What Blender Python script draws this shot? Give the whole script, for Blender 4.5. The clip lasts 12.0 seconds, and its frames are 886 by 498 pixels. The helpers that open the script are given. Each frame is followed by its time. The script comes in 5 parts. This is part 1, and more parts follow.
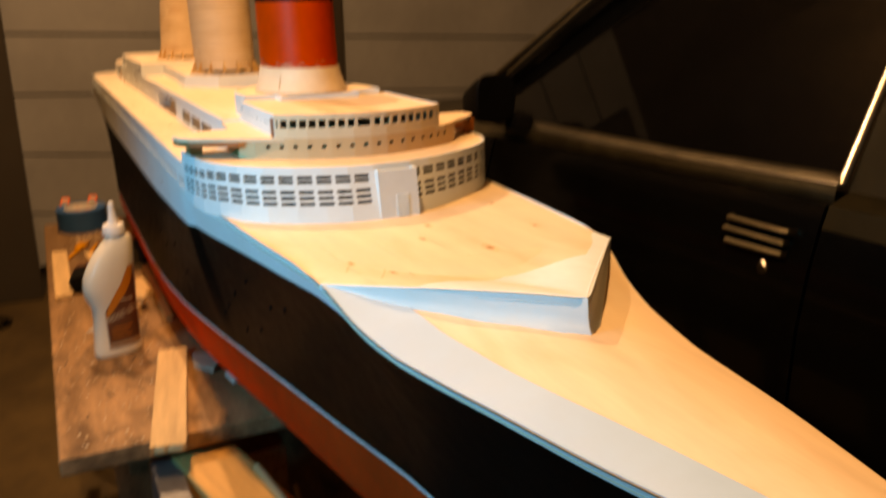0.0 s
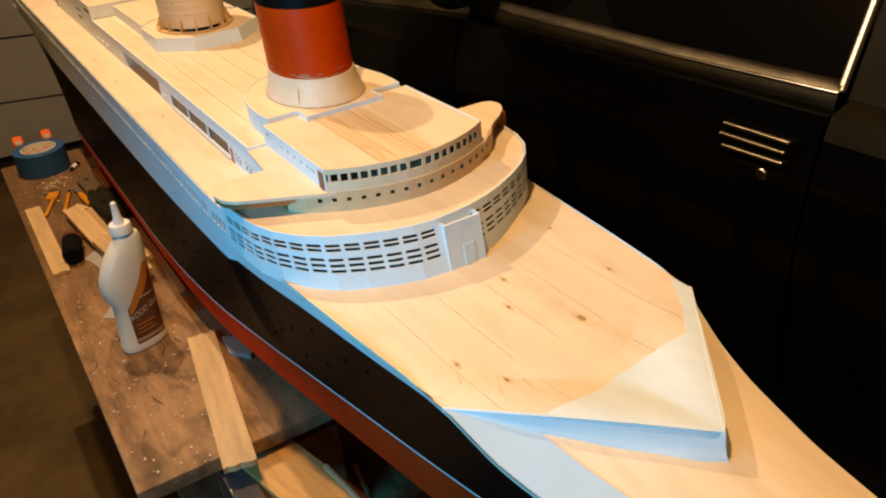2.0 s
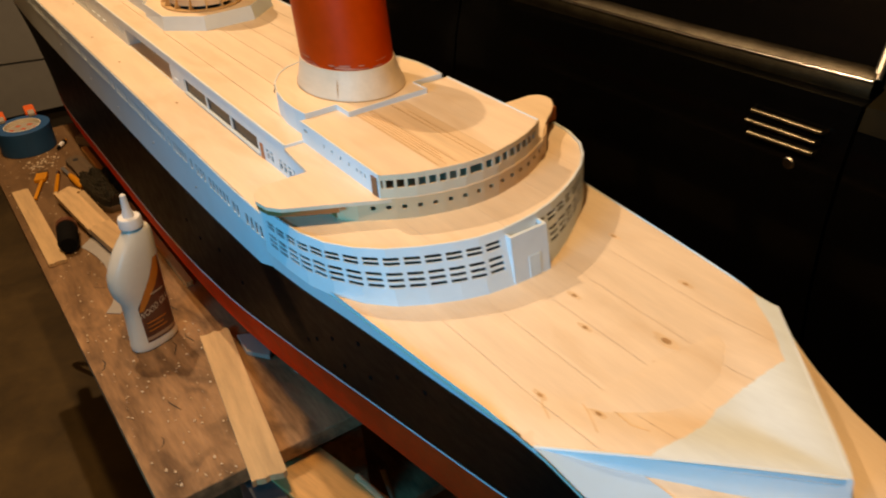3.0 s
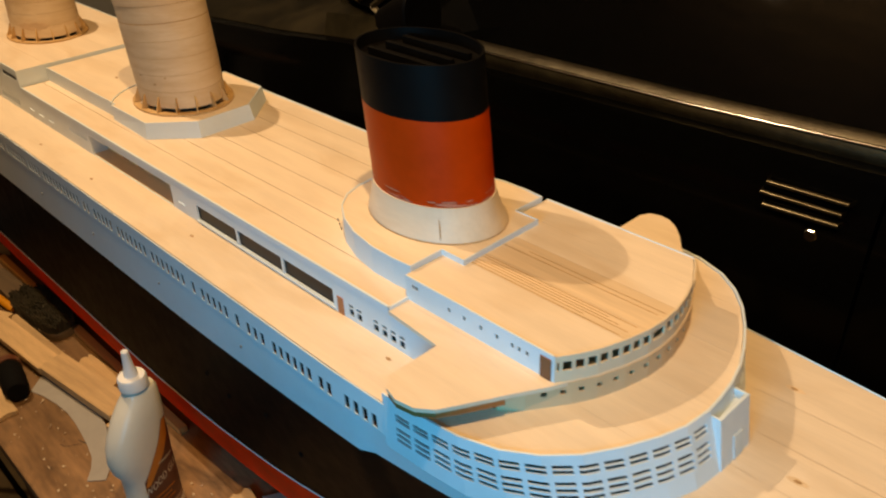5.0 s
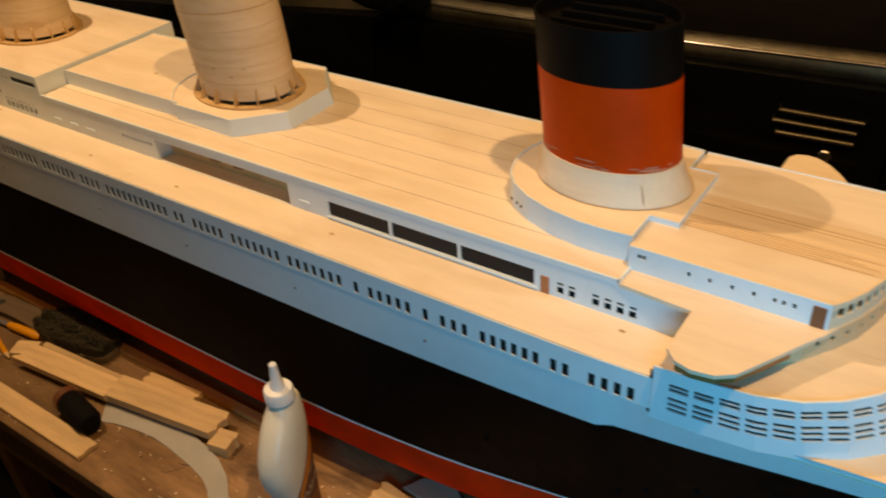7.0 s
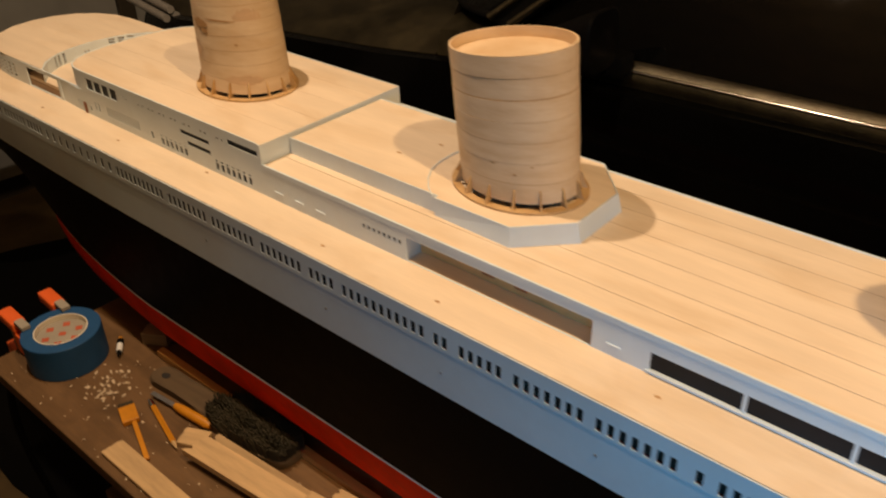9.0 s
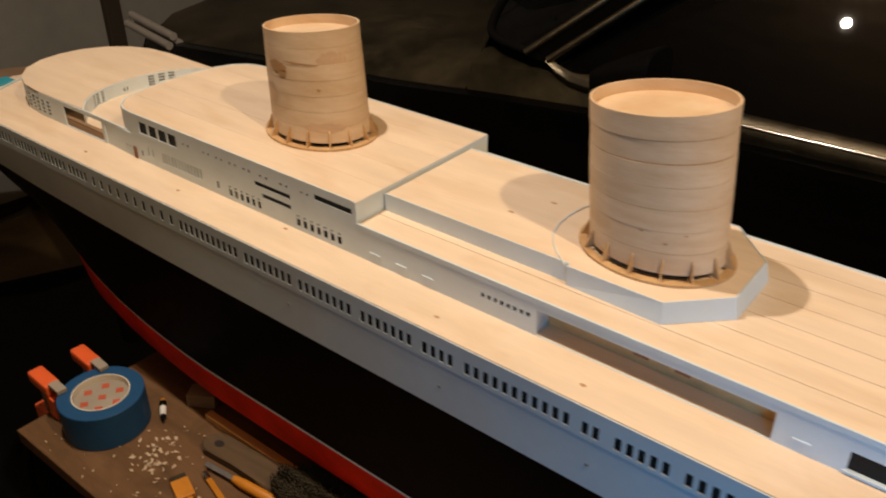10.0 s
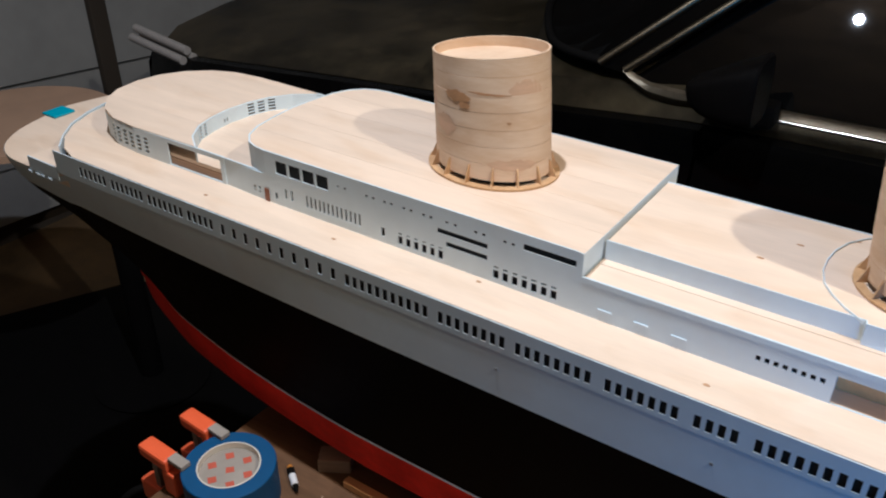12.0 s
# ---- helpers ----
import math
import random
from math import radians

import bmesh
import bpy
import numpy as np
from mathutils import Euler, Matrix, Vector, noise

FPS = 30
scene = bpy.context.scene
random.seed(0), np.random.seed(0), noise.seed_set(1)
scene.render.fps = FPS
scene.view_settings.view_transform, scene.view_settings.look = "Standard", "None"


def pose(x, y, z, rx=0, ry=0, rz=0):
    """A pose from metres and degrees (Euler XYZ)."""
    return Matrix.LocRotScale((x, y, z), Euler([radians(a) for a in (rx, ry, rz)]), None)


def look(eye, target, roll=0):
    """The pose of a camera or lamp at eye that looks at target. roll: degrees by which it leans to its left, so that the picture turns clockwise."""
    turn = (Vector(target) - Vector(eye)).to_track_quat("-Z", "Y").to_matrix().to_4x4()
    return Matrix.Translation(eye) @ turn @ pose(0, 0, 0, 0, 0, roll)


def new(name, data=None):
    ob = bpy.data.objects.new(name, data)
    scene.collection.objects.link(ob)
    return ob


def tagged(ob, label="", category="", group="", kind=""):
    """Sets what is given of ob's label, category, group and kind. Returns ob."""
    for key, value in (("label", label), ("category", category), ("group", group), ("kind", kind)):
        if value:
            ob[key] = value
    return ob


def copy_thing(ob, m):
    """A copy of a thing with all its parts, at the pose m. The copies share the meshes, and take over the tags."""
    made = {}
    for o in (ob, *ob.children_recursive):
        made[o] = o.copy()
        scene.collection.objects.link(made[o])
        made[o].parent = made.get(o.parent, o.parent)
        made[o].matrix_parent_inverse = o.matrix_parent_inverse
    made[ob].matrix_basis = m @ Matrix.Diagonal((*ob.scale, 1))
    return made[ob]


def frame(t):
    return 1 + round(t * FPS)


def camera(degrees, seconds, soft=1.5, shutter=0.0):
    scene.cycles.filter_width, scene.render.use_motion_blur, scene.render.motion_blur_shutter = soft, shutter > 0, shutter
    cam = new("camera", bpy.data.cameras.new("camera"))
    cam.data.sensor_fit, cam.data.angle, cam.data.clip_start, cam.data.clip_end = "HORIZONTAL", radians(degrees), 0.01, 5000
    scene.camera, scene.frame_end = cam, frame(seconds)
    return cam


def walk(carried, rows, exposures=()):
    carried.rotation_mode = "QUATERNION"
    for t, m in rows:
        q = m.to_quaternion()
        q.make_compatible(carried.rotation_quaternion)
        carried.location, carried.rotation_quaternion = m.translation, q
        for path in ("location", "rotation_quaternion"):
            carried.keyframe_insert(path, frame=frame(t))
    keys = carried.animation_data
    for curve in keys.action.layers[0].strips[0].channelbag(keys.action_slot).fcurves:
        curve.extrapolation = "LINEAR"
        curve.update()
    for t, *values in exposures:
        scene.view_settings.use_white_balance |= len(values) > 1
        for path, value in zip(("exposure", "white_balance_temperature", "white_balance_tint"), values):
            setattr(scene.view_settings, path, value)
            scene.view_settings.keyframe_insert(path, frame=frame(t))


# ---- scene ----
cam = camera(55.6, 12.0, soft=2.0, shutter=0.5)
PATH = [
    (0, (1.324, -0.266, 1.199), (-0.418, 0.549, 0.648), -0.9),
    (0.2, (1.322, -0.265, 1.245), (-0.376, 0.491, 0.508), -1.2),
    (0.5, (1.31, -0.265, 1.292), (-0.362, 0.496, 0.501), -2.8),
    (1, (1.289, -0.283, 1.342), (-0.337, 0.504, 0.484), -4.7),
    (1.5, (1.244, -0.305, 1.367), (-0.323, 0.509, 0.428), -4.8),
    (2, (1.199, -0.322, 1.396), (-0.317, 0.531, 0.409), -5.5),
    (2.5, (1.158, -0.342, 1.403), (-0.318, 0.56, 0.399), -4.3),
    (3, (1.105, -0.353, 1.409), (-0.335, 0.538, 0.346), -4.1),
    (3.2, (1.07, -0.355, 1.405), (-0.368, 0.535, 0.337), -4.5),
    (4.8, (0.863, -0.404, 1.436), (-0.426, 0.739, 0.419), -2.5),
    (5, (0.839, -0.414, 1.442), (-0.425, 0.749, 0.418), -2.6),
    (5.5, (0.763, -0.446, 1.458), (-0.403, 0.824, 0.445), -3.4),
    (6, (0.718, -0.476, 1.457), (-0.3, 0.866, 0.379), -3.0),
    (6.5, (0.665, -0.527, 1.455), (-0.295, 0.82, 0.332), -4.1),
    (7, (0.628, -0.565, 1.465), (-0.362, 0.752, 0.332), -4.4),
    (7.5, (0.571, -0.56, 1.459), (-0.495, 0.711, 0.342), -4.3),
    (9.3, (0.303, -0.546, 1.462), (-0.83, 0.73, 0.418), -1.4),
    (9.5, (0.268, -0.55, 1.464), (-0.84, 0.753, 0.427), -0.7),
    (10, (0.197, -0.572, 1.461), (-0.882, 0.767, 0.441), -0.1),
    (10.5, (0.11, -0.58, 1.455), (-0.951, 0.773, 0.434), -0.3),
    (11, (0.039, -0.604, 1.463), (-0.974, 0.784, 0.439), 0.5),
    (11.5, (-0.014, -0.617, 1.459), (-1.01, 0.79, 0.446), -0.1),
    (12, (-0.053, -0.628, 1.454), (-1.033, 0.784, 0.431), -0.2),
]
walk(cam, [(t, look(eye, target, roll)) for t, eye, target, roll in PATH],
     [(0, 0.28, 13900, 28), (0.7, 0.18, 13900, 27), (1.3, 0.1, 9900, 19), (2, 0.08, 9000, 15), (2.5, -0.12, 9000, 16), (3, -0.13, 9000, 15),
      (5, -0.25, 8900, 10), (7.5, -0.32, 9800, 12), (9.5, -0.21, 6700, 11), (10.3, -0.08, 5900, 8), (11, 0.10, 4800, 6), (11.5, 0.23, 4500, 6), (12, 0.22, 4480, 7)])

# ---- light ----
world = bpy.data.worlds.new("garage_dusk")
scene.world = world
world.use_nodes = True
world.node_tree.nodes["Background"].inputs[0].default_value = (0.75, 0.85, 1.0, 1)
world.node_tree.nodes["Background"].inputs[1].default_value = 0.0005


def lamp(name, kind, m, power, color, size, spread=180):
    d = bpy.data.lights.new(name, kind)
    d.energy, d.color = power, color
    if kind == "AREA":
        d.shape, d.size, d.size_y = "RECTANGLE", size[0], size[1]
        d.spread = radians(spread)
    else:
        d.shadow_soft_size = size
    ob = new(name, d)
    ob.matrix_world = m
    return ob


WARM = (1.0, 0.72, 0.42)
lamp("ceiling_bulb_light", "POINT", pose(0.785, -0.275, 2.34), 55, WARM, 0.022)
lamp("ceiling_bulb_light", "POINT", pose(-0.50, -0.188, 2.33), 52, (1.0, 0.81, 0.625), 0.014)
# Fill lamp added for the blue tint on the starboard side; no known source
lamp("blue_side_fill", "AREA", look((0.95, -1.13, 1.36), (0.66, 0, 1.05)), 2.8, (0.0, 0.46, 1.0), (0.5, 0.36), 72)

# ---- materials ----


def material(name, color, rough=0.5, metal=0.0, vary=0.15, scale=20.0, stretch=(1, 1, 1), bump=0.0, bump_scale=200.0,
             dark=None, coat=0.0, random_amount=0.0, stain=None, stain_scale=14.0, stain_amount=0.5, spec=0.5):
    """A painted, wooden or metal surface: base colour with two scales of noise, fine relief, optional second tone."""
    m = bpy.data.materials.new(name)
    m.use_nodes = True
    nt = m.node_tree
    n, l = nt.nodes, nt.links
    b = n["Principled BSDF"]
    b.inputs["Roughness"].default_value = rough
    b.inputs["Metallic"].default_value = metal
    b.inputs["Specular IOR Level"].default_value = spec
    if coat:
        b.inputs["Coat Weight"].default_value = coat
        b.inputs["Coat Roughness"].default_value = 0.05
    tc = n.new("ShaderNodeTexCoord")
    mp = n.new("ShaderNodeMapping")
    mp.inputs["Scale"].default_value = stretch
    l.new(tc.outputs["Object"], mp.inputs["Vector"])
    big = n.new("ShaderNodeTexNoise")
    big.inputs["Scale"].default_value = scale
    big.inputs["Detail"].default_value = 6
    l.new(mp.outputs[0], big.inputs["Vector"])
    fine = n.new("ShaderNodeTexNoise")
    fine.inputs["Scale"].default_value = scale * 7
    fine.inputs["Detail"].default_value = 4
    l.new(mp.outputs[0], fine.inputs["Vector"])
    mixf = n.new("ShaderNodeMath")
    mixf.operation = "MULTIPLY_ADD"
    l.new(fine.outputs[0], mixf.inputs[0])
    mixf.inputs[1].default_value = 0.4
    l.new(big.outputs[0], mixf.inputs[2])
    ramp = n.new("ShaderNodeMapRange")
    ramp.inputs[1].default_value, ramp.inputs[2].default_value = 0.45, 0.95
    l.new(mixf.outputs[0], ramp.inputs[0])
    mix = n.new("ShaderNodeMix")
    mix.data_type = "RGBA"
    c2 = dark if dark else tuple(c * (1 - vary) for c in color)
    c1 = color if dark else tuple(min(1, c * (1 + vary * 0.5)) for c in color)
    mix.inputs[6].default_value, mix.inputs[7].default_value = (*c2, 1), (*c1, 1)
    l.new(ramp.outputs[0], mix.inputs[0])
    out = mix.outputs[2]
    if stain:
        sn = n.new("ShaderNodeTexNoise")
        sn.inputs["Scale"].default_value = stain_scale
        sn.inputs["Detail"].default_value = 5
        sn.inputs["Distortion"].default_value = 0.6
        sm = n.new("ShaderNodeMapping")
        sm.inputs["Scale"].default_value = tuple(max(1.0, v * 0.35) for v in stretch)
        l.new(tc.outputs["Object"], sm.inputs["Vector"])
        l.new(sm.outputs[0], sn.inputs["Vector"])
        sr = n.new("ShaderNodeMapRange")
        sr.inputs[1].default_value, sr.inputs[2].default_value = 0.50, 0.78
        sr.inputs[4].default_value = stain_amount
        l.new(sn.outputs[0], sr.inputs[0])
        m2 = n.new("ShaderNodeMix")
        m2.data_type = "RGBA"
        l.new(sr.outputs[0], m2.inputs[0])
        l.new(out, m2.inputs[6])
        m2.inputs[7].default_value = (*stain, 1)
        out = m2.outputs[2]
    if random_amount:
        oi = n.new("ShaderNodeObjectInfo")
        mr = n.new("ShaderNodeMapRange")
        mr.inputs[3].default_value, mr.inputs[4].default_value = 1 - random_amount, 1 + random_amount * 0.4
        l.new(oi.outputs["Random"], mr.inputs[0])
        hsv = n.new("ShaderNodeHueSaturation")
        l.new(out, hsv.inputs["Color"])
        l.new(mr.outputs[0], hsv.inputs["Value"])
        out = hsv.outputs[0]
    l.new(out, b.inputs["Base Color"])
    rr = n.new("ShaderNodeMapRange")
    rr.inputs[3].default_value, rr.inputs[4].default_value = rough * 0.8, min(1, rough * 1.25)
    l.new(fine.outputs[0], rr.inputs[0])
    l.new(rr.outputs[0], b.inputs["Roughness"])
    if bump:
        bn = n.new("ShaderNodeTexNoise")
        bn.inputs["Scale"].default_value = bump_scale
        l.new(mp.outputs[0], bn.inputs["Vector"])
        bp = n.new("ShaderNodeBump")
        bp.inputs["Strength"].default_value = bump
        bp.inputs["Distance"].default_value = 0.002
        l.new(bn.outputs[0], bp.inputs["Height"])
        l.new(bp.outputs[0], b.inputs["Normal"])
    return m


PINE = material("bare_pine", (0.81, 0.66, 0.50), 0.5, vary=0.10, scale=7, stretch=(1.0, 8, 8), bump=0.04, bump_scale=60, random_amount=0.05, stain=(0.62, 0.43, 0.25), stain_scale=9, stain_amount=0.5)
PINE_ROOF = material("grained_pine", (0.77, 0.57, 0.37), 0.55, vary=0.16, scale=9, stretch=(0.8, 18, 18), bump=0.05, bump_scale=60, random_amount=0.08)
KNOT = material("pine_knot", (0.46, 0.27, 0.13), 0.6, vary=0.4, scale=90)
HALO = material("resin_stain", (0.74, 0.55, 0.36), 0.55, vary=0.15, scale=60)
BALSA = material("balsa_veneer", (0.75, 0.59, 0.42), 0.6, vary=0.30, scale=12, stretch=(1.5, 1.5, 9), bump=0.06, bump_scale=50, dark=(0.64, 0.455, 0.28), random_amount=0.10, stain=(0.50, 0.30, 0.14), stain_scale=13, stain_amount=0.5)
BALSA_PINK = material("pinkish_balsa_veneer", (0.64, 0.43, 0.27), 0.6, vary=0.2, scale=14, stretch=(1.5, 1.5, 9), bump=0.05, bump_scale=50)
RIB = material("orange_plywood", (0.62, 0.41, 0.20), 0.6, vary=0.3, scale=40, bump=0.06, dark=(0.42, 0.24, 0.10))
GLUE_LINE = material("brown_glue_line", (0.48, 0.27, 0.12), 0.5, vary=0.3, scale=60)
WHITE = material("white_primer", (0.67, 0.765, 0.825), 0.5, vary=0.07, scale=12, bump=0.04, stain=(0.65, 0.67, 0.66), stain_scale=11)
WHITE_WASH = material("thin_white_paint", (0.64, 0.74, 0.785), 0.55, vary=0.10, scale=8, stretch=(1, 6, 6), bump=0.03)
CREAM = material("cream_card", (0.76, 0.62, 0.45), 0.55, vary=0.08, scale=10, bump=0.03)
BLACK = material("hull_black_paint", (0.0032, 0.0024, 0.002), 0.5, vary=0.4, scale=10, bump=0.02, spec=0.04)
RED = material("hull_red_primer", (0.85, 0.034, 0.005), 0.6, vary=0.3, spec=0.06, scale=14, bump=0.03)
FUNNEL_RED = material("funnel_red_paint", (0.53, 0.046, 0.004), 0.42, vary=0.2, scale=16, spec=0.11)
FUNNEL_BLACK = material("funnel_black_paint", (0.0035, 0.003, 0.0028), 0.5, vary=0.4, scale=16, spec=0.08)
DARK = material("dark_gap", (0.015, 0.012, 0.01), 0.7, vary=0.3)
GLASSY = material("smoked_window_film", (0.012, 0.016, 0.020), 0.3, vary=0.3, spec=0.15)
DOOR_BROWN = material("brown_door_paint", (0.22, 0.08, 0.035), 0.5)
BRIDGE_CARD = material("tan_card", (0.68, 0.47, 0.28), 0.55, vary=0.10, scale=12, bump=0.03)
BAY_WOOD = material("bare_bay_wood", (0.72, 0.45, 0.20), 0.6, vary=0.2, scale=30, bump=0.05)
DOOR_RED = material("reddish_door_card", (0.48, 0.17, 0.07), 0.5)
WING_BROWN = material("shellacked_wood", (0.42, 0.13, 0.035), 0.55, vary=0.3, scale=30, bump=0.04)
PLY = material("bench_plywood", (0.44, 0.248, 0.125), 0.75, vary=0.35, scale=7, stretch=(1.0, 5, 5), bump=0.25, bump_scale=70, dark=(0.115, 0.056, 0.022), stain=(0.035, 0.017, 0.007), stain_scale=16, stain_amount=0.9)


def dim_dirty_end(m, x0, x1, tone, amount):
    """Dimmer light and dirt painted into one end of a sheet, ragged border."""
    nt = m.node_tree
    n, l = nt.nodes, nt.links
    b = n["Principled BSDF"]
    src = b.inputs["Base Color"].links[0].from_socket
    tc = n.new("ShaderNodeTexCoord")
    sep = n.new("ShaderNodeSeparateXYZ")
    l.new(tc.outputs["Object"], sep.inputs[0])
    noise = n.new("ShaderNodeTexNoise")
    noise.inputs["Scale"].default_value = 9
    noise.inputs["Detail"].default_value = 6
    l.new(tc.outputs["Object"], noise.inputs["Vector"])
    add = n.new("ShaderNodeMath")
    add.operation = "MULTIPLY_ADD"
    add.inputs[1].default_value = 0.45
    l.new(noise.outputs[0], add.inputs[0])
    l.new(sep.outputs["X"], add.inputs[2])
    mr = n.new("ShaderNodeMapRange")
    mr.inputs[1].default_value, mr.inputs[2].default_value = x0 + 0.225, x1 + 0.225
    mr.inputs[3].default_value, mr.inputs[4].default_value = 0.0, amount
    l.new(add.outputs[0], mr.inputs[0])
    mix = n.new("ShaderNodeMix")
    mix.data_type = "RGBA"
    l.new(mr.outputs[0], mix.inputs[0])
    l.new(src, mix.inputs[6])
    mix.inputs[7].default_value = (*tone, 1)
    l.new(mix.outputs[2], b.inputs["Base Color"])


# Aft bench end: its weaker light is put into the plywood colour
dim_dirty_end(PLY, 0.15, -0.30, (0.085, 0.041, 0.011), 0.75)
GREY_WOOD = material("weathered_wood", (0.30, 0.22, 0.14), 0.75, vary=0.3, scale=10, stretch=(1.2, 9, 9), bump=0.1, bump_scale=80, stain=(0.10, 0.065, 0.035), stain_scale=12)
ORANGE_PINE = material("aged_orange_pine", (0.64, 0.34, 0.12), 0.6, vary=0.25, scale=9, stretch=(1.2, 12, 12), bump=0.1, bump_scale=80)
OFFCUT = material("pine_offcut", (0.60, 0.40, 0.21), 0.65, vary=0.25, scale=9, stretch=(1.2, 12, 12), bump=0.1, bump_scale=80, random_amount=0.2)
CONCRETE = material("stained_concrete", (0.13, 0.083, 0.034), 0.9, vary=0.55, scale=3.5, bump=0.2, bump_scale=60)
PANEL = material("garage_door_panel", (0.31, 0.31, 0.30), 0.7, vary=0.18, scale=3, bump=0.05)
WALLBOARD = material("raw_wallboard", (0.045, 0.035, 0.024), 0.85, vary=0.25, scale=3, bump=0.05)
MARGIN = material("pale_blue_grey_primer", (0.36, 0.56, 0.76), 0.55, vary=0.08, scale=9, bump=0.03)
RAFTER = material("brown_rafter_boards", (0.17, 0.115, 0.06), 0.85, vary=0.4, scale=3, stretch=(1, 5, 1), bump=0.1)
# Dust, with the pillar's olive reflection put into the base colour
PILLAR = material("dusty_sheen_pillar", (0.028, 0.0215, 0.009), 0.6, vary=0.5, scale=6, spec=0.15)
BOUNCE_WALL = material("bounce_wall_paint", (0.095, 0.075, 0.050), 0.8, vary=0.15, scale=3, bump=0.05)
CAR = material("car_black_paint", (0.004, 0.004, 0.004), 0.12, vary=0.4, scale=4, coat=0.15, spec=0.3)
# Dust plus the hood's olive-brown reflection, both in the base colour
CAR_DUST_SHEEN = material("dusty_sheen_black", (0.10, 0.082, 0.046), 0.36, vary=0.85, scale=5, coat=0.3, stain=(0.012, 0.010, 0.006), stain_scale=7, stain_amount=0.8)
CHROME = material("worn_chrome", (0.82, 0.79, 0.72), 0.19, 1.0, vary=0.12, scale=30)
SATIN = material("satin_chrome", (0.80, 0.78, 0.70), 0.35, 1.0, vary=0.1, scale=30)
DULL = material("dull_chrome", (0.24, 0.205, 0.135), 0.32, 1.0, vary=0.3, scale=30)
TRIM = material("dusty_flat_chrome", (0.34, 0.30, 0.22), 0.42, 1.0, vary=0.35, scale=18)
# Darker copy for the moulding's lower face, its shade put into the colour
TRIM_SHADED = material("shaded_chrome", (0.20, 0.17, 0.105), 0.48, 1.0, vary=0.35, scale=18)
SCUFF = material("chalky_scuff", (0.58, 0.19, 0.12), 0.7, vary=0.3, scale=90)
CARGLASS = material("tinted_car_glass", (0.004, 0.004, 0.004), 0.015, vary=0.2)
RUBBER = material("black_rubber", (0.0045, 0.0042, 0.004), 0.85, spec=0.08)
TAPE_BLUE = material("painters_tape_blue", (0.006, 0.070, 0.20), 0.6, vary=0.12, scale=40, bump=0.04)
TAPE_SCRAP = material("light_blue_tape", (0.03, 0.30, 0.42), 0.6, vary=0.15, scale=40)
CARD = material("white_card", (0.36, 0.32, 0.27), 0.7, vary=0.12, scale=30)
TAN = material("brown_kraft", (0.42, 0.28, 0.18), 0.8, vary=0.15, scale=6)
LABEL_RED = material("print_red", (0.50, 0.10, 0.05), 0.6)
PLASTIC = material("cream_plastic", (0.72, 0.68, 0.58), 0.35, vary=0.06)
LABEL = material("brown_label", (0.13, 0.045, 0.022), 0.45, vary=0.3, scale=40)
LABEL_ORANGE = material("orange_label", (0.60, 0.20, 0.03), 0.45, vary=0.15, scale=40)
LETTER = material("cream_print", (0.68, 0.60, 0.46), 0.5)
CAPWHITE = material("white_plastic", (0.80, 0.80, 0.80), 0.35, vary=0.04)
CHIPS = material("pale_shavings", (0.60, 0.47, 0.33), 0.7)
FILM = material("milky_plastic_sheet", (0.36, 0.34, 0.32), 0.35, vary=0.1)
ORANGE = material("orange_plastic", (0.85, 0.14, 0.035), 0.4, vary=0.1)
STEEL = material("grey_steel", (0.32, 0.33, 0.34), 0.4, 0.8, vary=0.25, scale=25)
YELLOW = material("yellow_plastic", (0.60, 0.235, 0.018), 0.45, vary=0.2)
BRUSH_WOOD = material("dirty_brown_wood", (0.095, 0.060, 0.030), 0.75, vary=0.35, scale=12, stretch=(1.2, 9, 9), bump=0.1, bump_scale=80)
BRISTLE = material("dark_bristle", (0.050, 0.042, 0.026), 0.8, vary=0.5, scale=60, spec=0.2)

# ---- building helpers ----


def part(name, bm, mat, parent=None, label="", smooth=False):
    me = bpy.data.meshes.new(name)
    bmesh.ops.recalc_face_normals(bm, faces=bm.faces)
    bm.to_mesh(me)
    bm.free()
    me.materials.append(mat)
    if smooth:
        me.shade_smooth()
        me.set_sharp_from_angle(angle=radians(35))
    ob = new(name, me)
    if parent:
        ob.parent = parent
    if label:
        ob["label"] = label
    return ob


def thing(name, label, category, m=None, group="", kind=""):
    ob = new(name)
    ob.empty_display_size = 0.02
    if m:
        ob.matrix_world = m
    return tagged(ob, label, category, group, kind)


def box_bm(x0, x1, y0, y1, z0, z1, bevel=0.0, bm=None):
    bm = bm or bmesh.new()
    r = bmesh.ops.create_cube(bm, size=1, matrix=Matrix.LocRotScale(((x0 + x1) / 2, (y0 + y1) / 2, (z0 + z1) / 2), None, (x1 - x0, y1 - y0, z1 - z0)))
    if bevel:
        edges = list({e for v in r["verts"] for e in v.link_edges})
        bmesh.ops.bevel(bm, geom=edges, offset=bevel, segments=2, affect="EDGES", profile=0.6)
    return bm


def prism_bm(outline, z0, z1, bevel=0.0, bm=None):
    """A slab with the given plan; z0 and z1 are heights or functions of (x, y)."""
    bm = bm or bmesh.new()
    low = z0 if callable(z0) else (lambda x, y: z0)
    high = z1 if callable(z1) else (lambda x, y: z1)
    a = [bm.verts.new((x, y, low(x, y))) for x, y in outline]
    b = [bm.verts.new((x, y, high(x, y))) for x, y in outline]
    n = len(outline)
    bm.faces.new(a[::-1])
    top = bm.faces.new(b)
    for i in range(n):
        bm.faces.new((a[i], a[(i + 1) % n], b[(i + 1) % n], b[i]))
    if bevel:
        bmesh.ops.bevel(bm, geom=list(top.edges), offset=bevel, segments=1, affect="EDGES")
    return bm


